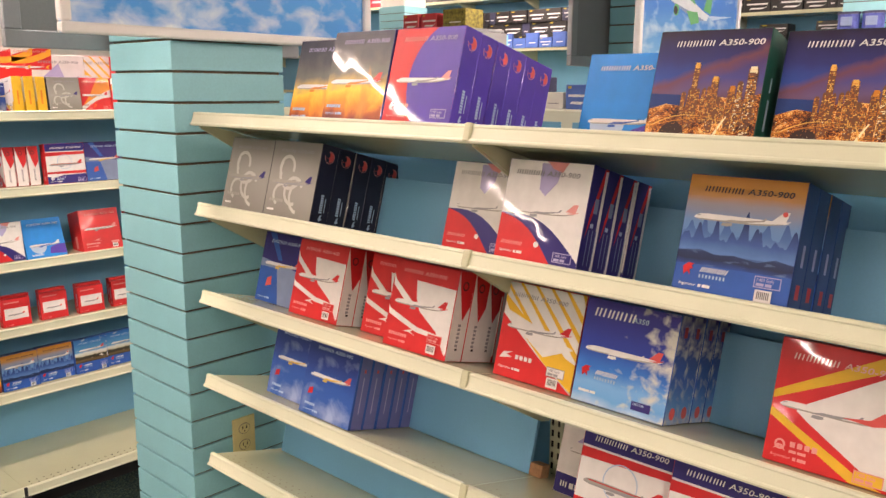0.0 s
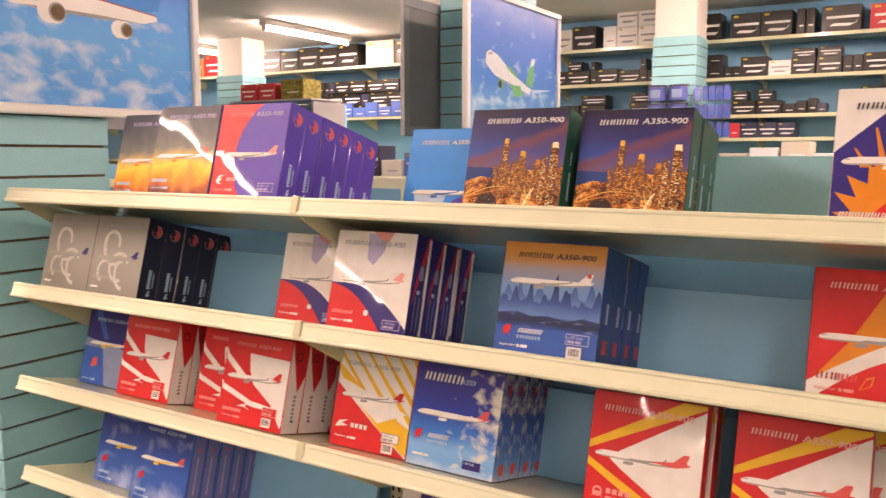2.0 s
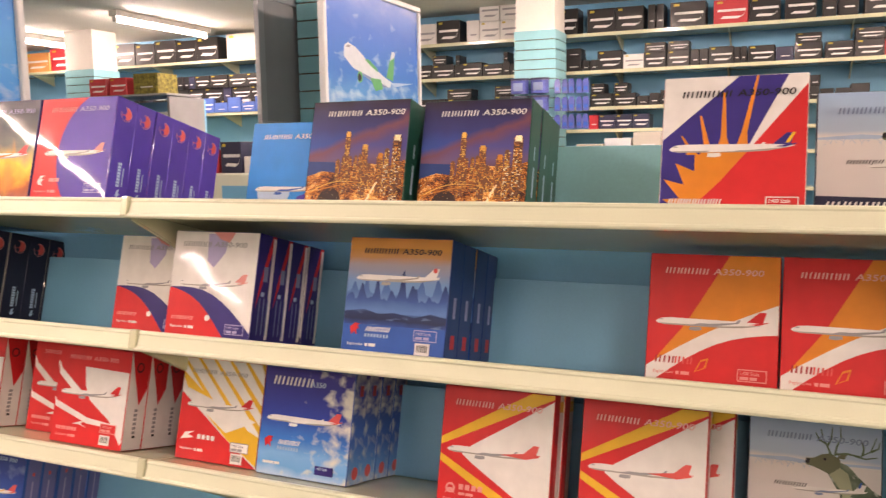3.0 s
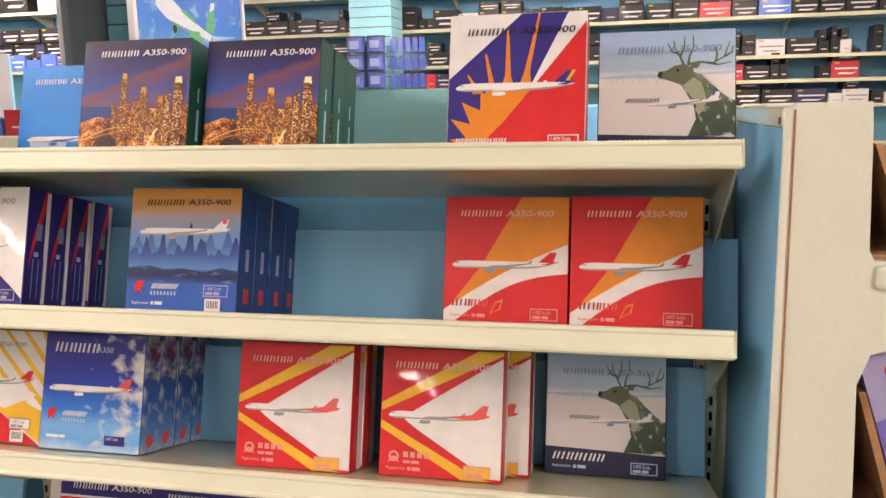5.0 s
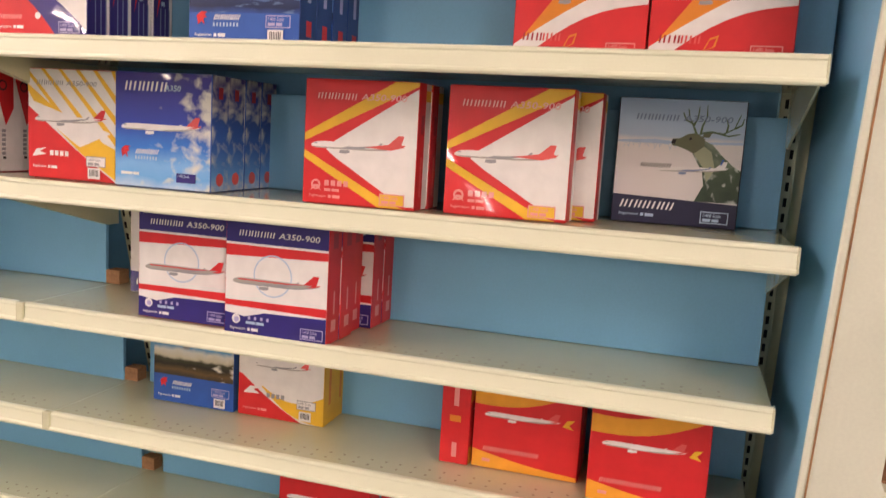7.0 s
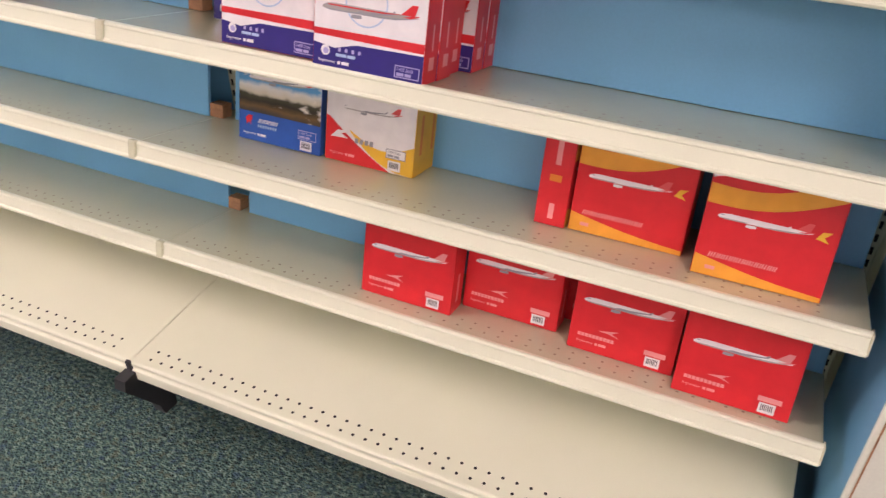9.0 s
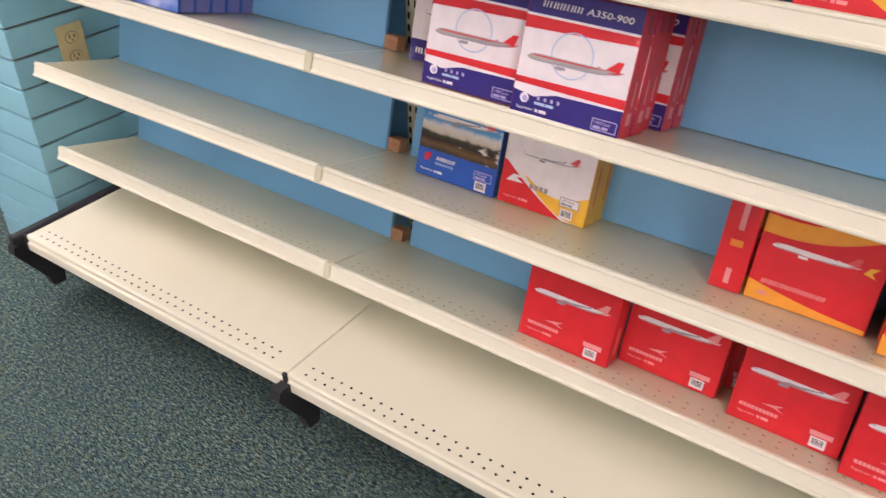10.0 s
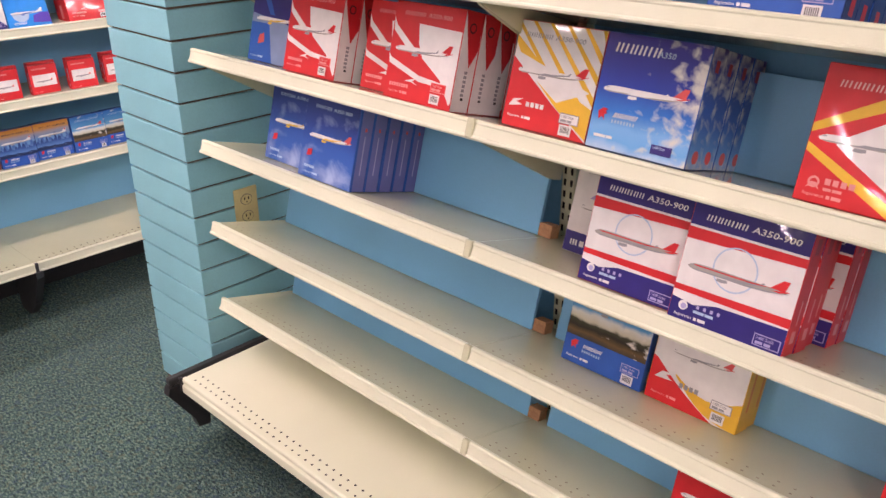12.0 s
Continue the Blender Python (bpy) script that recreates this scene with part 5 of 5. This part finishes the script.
def row_of(z, kinds, y, step, set_back=0.03, lean=6.0, size=0.72):
    """Smaller cartons side by side along the second rack."""
    for i, k in enumerate(kinds):
        carton(k, pose(RX - set_back - 0.008 * (i % 2), y + i * step, z + 0.0008, 0, 0, 90) @ pose(0, 0, 0, -lean, 0, 0) @ Matrix.Scale(size, 4))


def spines(z, kind, y, count, step, set_back=0.05, size=0.76):
    """Cartons turned edge-on to the aisle."""
    for i in range(count):
        carton(kind, pose(RX - set_back, y + i * step, z + 0.0008) @ pose(0, 0, 0, 0, -6, 0) @ pose(-W * size, 0, 0) @ Matrix.Scale(size, 4))


row_of(RL[1], ("navy", "azure"), -0.35, 0.148)
spines(RL[1], "ribbon", -0.030, 3, 0.042)
row_of(RL[1], ("bands", "navy", "bands", "navy", "mist"), 0.108, 0.146, size=0.80)
row_of(RL[2], ("swoop", "arrow", "white"), -0.42, 0.146, 0.03, 8.0, 0.76)
row_of(RL[2], ("azure",), 0.010, 0.142, 0.02, 22.0, 0.80)
carton("plain", pose(RX - 0.015, 0.212, RL[2] + 0.0008, 0, 0, 90) @ pose(0, 0, 0, -14) @ Matrix.Scale(0.86, 4), 0.11)
row_of(RL[2], ("ribbon", "swoop", "azure", "plain"), 0.40, 0.142, 0.03, 8.0, 0.76)
row_of(RL[3], ("window",) * 8, -0.36, 0.136, 0.03, 6.0, 0.74)
row_of(RL[3], ("window",) * 8, -0.34, 0.136, 0.09, 6.0, 0.74)
row_of(RL[4], ("bay", "sunset", "mist", "mist", "bay", "bay", "cloudy", "bay"), -0.37, 0.131)
row_of(RL[0], ("navy", "cloudy", "ocean"), -0.40, 0.125, 0.03, 10.0, 0.66)
spines(RL[0], "wave", 0.018, 3, 0.040, 0.035, 0.66)
row_of(RL[0], ("silver", "swoop", "flag", "arrow", "swoop"), 0.136, 0.118, 0.03, 10.0, 0.66)
row_of(RL[0], ("ocean",) * 4, -0.20, 0.148, 0.10, 4.0, 0.80)
for y, k in ((0.004, "flag"), (0.070, "flag")):
    carton(k, pose(RX - 0.17, y, RL[0] + 0.08, 0, 0, 90) @ Matrix.Scale(0.8, 4))
row_of(RL[0], ("mono", "stripes", "swoop"), 0.137, 0.150, 0.165, 2.0, 1.10)


# ---- the far side of the shop ----
def wall_shelf(x0, x1, z, y=6.0):
    t = thing("wall_shelf", "long cream shelf on the blue shop wall", "shelf", pose(0, y, z), "wall shelves")
    part("board", boxed(x0, x1, 0, 0.34, -0.03, 0, 0.003), CREAM_DULL, t)
    x = x0 + 0.3
    while x < x1:
        part("bracket", slab(((0.03, -0.03), (0.34, -0.03), (0.34, -0.14)), x - 0.006, x + 0.006, "x"), CREAM_DULL, t)
        x += 0.9


SHELVES = [(-4.6, 3.6, z) for z in (2.60, 2.287, 1.98, 1.79, 1.593, 1.30)] + [(-10.5, -4.62, z) for z in (2.60, 2.055, 1.6, 1.2)]
for x0, x1, z in SHELVES:
    wall_shelf(x0, x1, z)
YDOT = ink("gold", (0.55, 0.42, 0.05))
DARKBOX = mottled("black_carton", (0.013, 0.011, 0.012), 0.45, 0.08, 0.2, 6.0, 0.02)
DARKNAVY = mottled("navy_carton", (0.03, 0.03, 0.07), 0.4, 0.2, 0.2, 6.0, 0.02)
WHITEBOX = mottled("white_carton", (0.72, 0.70, 0.68), 0.45, 0.1, 0.05, 6.0, 0.02)
REDBOX = mottled("red_carton", (0.50, 0.03, 0.04), 0.4, 0.2, 0.1, 6.0, 0.02)
BLUEBOX = mottled("blue_carton", (0.08, 0.16, 0.50), 0.4, 0.2, 0.2, 6.0, 0.02)
FAR = {}


def far_carton(x, y, z, w, h, d, body, stripe=True):
    """A carton on the far shelves, with a light stripe, a white aircraft bar and a gold dot."""
    key = (round(w, 2), round(h, 2), body.name, stripe)
    m = pose(x, y, z + 0.001)
    if key in FAR:
        return copy_thing(FAR[key], m)
    colour = body.name.split("_")[0]
    ob = solid("display_carton", boxed(0, w, 0, d, 0, h, 0.003), body, colour + " aircraft model carton standing on a wall shelf", "carton", "wall shelf cartons", at=m)
    a = Art(w, h)
    mark = WHITE if body is not WHITEBOX else GREY
    if stripe:
        a.rect(mark, 0.12, 0.50, 0.94, 0.60)
        a.poly(mark, (0.2, 0.22), (0.7, 0.2), (0.86, 0.3), (0.92, 0.45), (0.84, 0.3), (0.3, 0.32))
        a.rect(YDOT, 0.1, 0.84, 0.26, 0.93)
    else:
        a.rect(mark, 0.3, 0.3, 0.8, 0.36)
    s = new("printed_front", a.mesh("printed_front", 0.001))
    s.parent = ob
    FAR[key] = ob
    return ob


fr = random.Random(11)
SIZES = ((0.22, 0.125), (0.20, 0.13), (0.24, 0.12), (0.065, 0.12), (0.10, 0.08), (0.19, 0.11), (0.08, 0.10))


def fill(x0, x1, z, big=False, light=0.06, gaps=0.06, double=0.3, level=0.0):
    """Cartons side by side, now and then a second layer on top."""
    x = x0
    while x < x1 - 0.05:
        w, h = fr.choice(SIZES[:3] if big else SIZES)
        if big:
            w, h = w * 1.14, h * 1.6
        w, h = min(w, x1 - x), level or h
        r = fr.random()
        if r < gaps:
            x += fr.uniform(0.06, 0.25)
            continue
        r = fr.random()
        body = WHITEBOX if r < light else REDBOX if r > 0.97 else BLUEBOX if r > 0.955 else DARKNAVY if r > 0.88 else DARKBOX
        y = 6.03 + fr.uniform(0, 0.04)
        far_carton(x, y, z, w, h, 0.2, body, w > 0.15)
        if fr.random() < double and not big:
            far_carton(x + 0.004, y + 0.008, z + h + 0.002, w * fr.choice((1.0, 0.62)), min(h, 0.085), 0.18, DARKBOX, w > 0.15)
        x += w + fr.uniform(0.002, 0.012)


A, B, C, LOW, LOWER = (q[2] for q in SHELVES[:5])
# the upper shelf: large cartons, white ones beside the pillar, a red one and a blue one
fill(-4.5, -3.0, A, True)
far_carton(-2.96, 6.05, A, 0.12, 0.19, 0.2, WHITEBOX, False)
for c in range(2):
    for r in range(2):
        far_carton(-2.83 + c * 0.195, 6.04, A + r * 0.172, 0.19, 0.17, 0.2, WHITEBOX, True)
for x, w, h, body in ((-2.08, 0.15, 0.22, DARKBOX), (-1.85, 0.235, 0.20, DARKBOX), (-1.61, 0.235, 0.20, DARKBOX), (-1.34, 0.06, 0.20, DARKBOX), (-1.27, 0.06, 0.20, DARKBOX), (-1.16, 0.28, 0.20, DARKBOX), (-0.82, 0.26, 0.19, REDBOX), (-0.55, 0.23, 0.19, DARKBOX), (-0.29, 0.23, 0.19, DARKBOX), (-0.02, 0.10, 0.20, DARKBOX), (0.09, 0.14, 0.20, DARKBOX), (0.27, 0.26, 0.19, DARKBOX), (0.56, 0.24, 0.18, BLUEBOX)):
    far_carton(x, 6.04, A, w, h, 0.2, body, w > 0.14)
fill(0.95, 2.1, A, True)
# the middle shelves: small black cartons with gold seals, in one or two layers
fill(-4.5, -2.45, B, gaps=0.03)
for x, w, h, body, twice in ((-2.04, 0.14, 0.12, DARKBOX, 1), (-1.89, 0.06, 0.09, DARKBOX, 0), (-1.82, 0.06, 0.09, DARKBOX, 0), (-1.76, 0.21, 0.16, DARKBOX, 0), (-1.54, 0.17, 0.12, WHITEBOX, 0), (-1.37, 0.18, 0.13, DARKBOX, 1), (-1.18, 0.18, 0.13, DARKBOX, 1), (-0.99, 0.065, 0.13, DARKBOX, 0), (-0.92, 0.065, 0.13, DARKBOX, 0), (-0.85, 0.19, 0.14, DARKBOX, 0), (-0.655, 0.045, 0.13, DARKBOX, 0), (-0.605, 0.045, 0.13, DARKBOX, 0), (-0.55, 0.20, 0.13, DARKBOX, 0), (-0.345, 0.13, 0.11, DARKNAVY, 0), (-0.21, 0.20, 0.13, DARKBOX, 1)):
    far_carton(x, 6.04, B, w, h, 0.2, body, w > 0.14)
    if twice:
        far_carton(x + 0.004, 6.05, B + h + 0.001, w * 0.95, 0.075, 0.18, DARKBOX, w > 0.17)
fill(0.01, 2.1, B, gaps=0.02, double=0.6)
fill(-4.5, -2.52, C, gaps=0.05)
fill(-1.82, -1.10, C, gaps=0.0, double=0.35)
fill(-0.87, -0.30, C, gaps=0.0, double=0.8)
fill(-0.10, 0.33, C, gaps=0.0, double=0.4)
fill(0.55, 2.1, C, gaps=0.25, double=0.4)
far_carton(-1.83, 6.04, LOW, 0.08, 0.12, 0.2, REDBOX, False)
for x in (-1.745, -1.60, -1.455):
    far_carton(x, 6.04, LOW, 0.14, 0.12, 0.2, DARKNAVY, True)
fill(-3.4, -2.5, LOW, gaps=0.2)
fill(0.25, 2.1, LOW, light=0.35, gaps=0.2)
fill(0.20, 2.1, LOWER, light=0.35, gaps=0.15)
# the shelves in the corner: large dark cartons, an orange, a red and a buff one
CORNER, UNDER = 2.60, 2.055
ORANGEBOX = mottled("orange_carton", (0.62, 0.28, 0.08), 0.45, 0.1, 0.1, 6.0, 0.02)
BUFFBOX = mottled("buff_carton", (0.60, 0.52, 0.42), 0.5, 0.1, 0.08, 6.0, 0.02)
fill(-9.4, -8.6, CORNER, True)
for x, w, h, body in ((-8.52, 0.40, 0.22, ORANGEBOX), (-8.10, 0.36, 0.25, REDBOX), (-7.15, 0.30, 0.24, DARKBOX), (-6.84, 0.26, 0.22, DARKBOX), (-6.57, 0.28, 0.24, DARKBOX), (-6.28, 0.26, 0.22, DARKBOX), (-6.01, 0.28, 0.24, DARKBOX), (-5.62, 0.36, 0.25, BUFFBOX), (-5.24, 0.30, 0.23, DARKBOX), (-4.93, 0.28, 0.22, DARKBOX)):
    far_carton(x, 6.04, CORNER, w, h, 0.2, body, True)
for r in range(3):
    fill(-6.9, -4.75, UNDER + r * 0.131, gaps=0.0, light=0.10 if r == 0 else 0.0, double=0.0, level=0.13)
for i in range(9):
    far_carton(-6.45 + i * 0.17, 5.99, UNDER, 0.16, 0.10 + 0.05 * (i % 2), 0.03, BLUEBOX, i % 3 == 0)
fill(-9.4, -7.0, UNDER)


PACKBLUE = mottled("blue_blister", (0.055, 0.075, 0.30), 0.3, 0.15, 0.3, 40.0, 0.05)


def peg_packs(x, y, z):
    """A clear blue blister pack hanging on a peg."""
    t = solid("blister_pack", slab(((0, 0), (0.048, 0), (0.048, 0.085), (0.036, 0.112), (0.012, 0.112), (0, 0.085)), 0, 0.02), PACKBLUE, "small blue blister pack hanging on a pillar peg", "blister pack", "hanging packs", at=pose(x, y, z))
    part("card", boxed(0.010, 0.038, -0.004, -0.001, 0.02, 0.05), BLUE, t)


def tub(x, y, z):
    """A round blue tub with a domed lid and a picture on it."""
    t = thing("round_tub", "blue plastic tub with a picture label hanging beside the pillar", "tub", pose(x, y, z), "hanging tubs")
    ring = [(0.075 + 0.075 * math.cos(i * math.pi / 8), 0.05 + 0.05 * math.sin(i * math.pi / 8)) for i in range(16)]
    part("body", slab(ring, 0.0, 0.105, "z"), PACKBLUE, t)
    part("lid", slab([(0.075 + (p - 0.075) * 1.06, 0.05 + (q - 0.05) * 1.06) for p, q in ring], 0.106, 0.122, "z"), DARKNAVY, t)
    part("label", boxed(0.035, 0.115, -0.006, 0.002, 0.02, 0.085, 0.004), STEEL, t, "pale picture label")


for r in range(3):
    for c in range(5):
        peg_packs(-1.975 + c * 0.058, 5.44 + 0.02 * (c % 2), 2.068 - r * 0.14)
    for c in range(2):
        tub(-2.335 + c * 0.168, 5.38, 2.075 - r * 0.14)

# a low cabinet with toys in the middle of the shop
cab = thing("display_cabinet", "low white cabinet with teal panels standing mid-shop", "cabinet", pose(-4.2, 3.4, 0))
part("body", boxed(0, 1.8, 0, 0.6, 0, 1.50, 0.01), LAMINATE, cab)
for i in range(4):
    part("panel", boxed(0.08 + i * 0.43, 0.42 + i * 0.43, -0.006, 0.004, 1.05, 1.42), TEAL, cab)
for i in range(9):
    far_carton(-4.15 + i * 0.19, 3.5, 1.50, 0.17, 0.11 + 0.05 * (i % 3), 0.2, (BLUEBOX, REDBOX, DARKNAVY, WHITEBOX)[i % 4], i % 2 == 0)
bin_ = thing("display_cabinet", "low teal counter carrying white cartons behind the rack", "cabinet", pose(-1.15, 2.6, 0))
part("body", boxed(0, 0.9, 0, 0.5, 0, 1.615, 0.008), TEAL, bin_)
for i in range(6):
    far_carton(-1.12 + i * 0.13, 2.7, 1.615, 0.12, 0.035 + 0.025 * (i % 3), 0.15, (BUFFBOX, WHITEBOX)[i % 2], False)

# a tall shelf unit further back, with a few cartons on its top
tall = thing("gondola_shelf", "tall shop shelf unit with grey boards and blue back", "shelving", pose(-5.0, 3.45, 0))
part("back_panel", boxed(0.0, 0.86, 0.36, 0.38, 0.0, 2.02), TEAL, tall)
for sx in (0.0, 0.84):
    part("side_panel", boxed(sx, sx + 0.02, 0.0, 0.36, 0.0, 2.03), GREYBOARD, tall)
for sz in (0.3, 0.7, 1.1, 1.5, 1.8, 2.03):
    part("shelf_board", boxed(0.022, 0.838, 0.0, 0.358, sz + 0.008, sz + 0.024, 0.002), GREYRIM, tall)
OLIVE = mottled("olive_patterned_carton", (0.20, 0.17, 0.03), 0.45, 0.1, 0.7, 40.0, 0.02, 120.0)
far_carton(-4.88, 3.47, 2.055, 0.16, 0.12, 0.2, REDBOX, True)
far_carton(-4.69, 3.47, 2.055, 0.16, 0.12, 0.2, REDBOX, True)
far_carton(-4.47, 3.47, 2.055, 0.22, 0.14, 0.2, OLIVE, False)
for i in range(4):
    far_carton(-4.95 + i * 0.2, 3.47, 1.825, 0.18, 0.10, 0.2, (BLUEBOX, DARKNAVY, BLUEBOX, WHITEBOX)[i], i % 2 == 0)
    far_carton(-4.95 + i * 0.2, 3.47, 1.525, 0.18, 0.16, 0.2, (DARKNAVY, BLUEBOX, DARKBOX, BLUEBOX)[i], True)
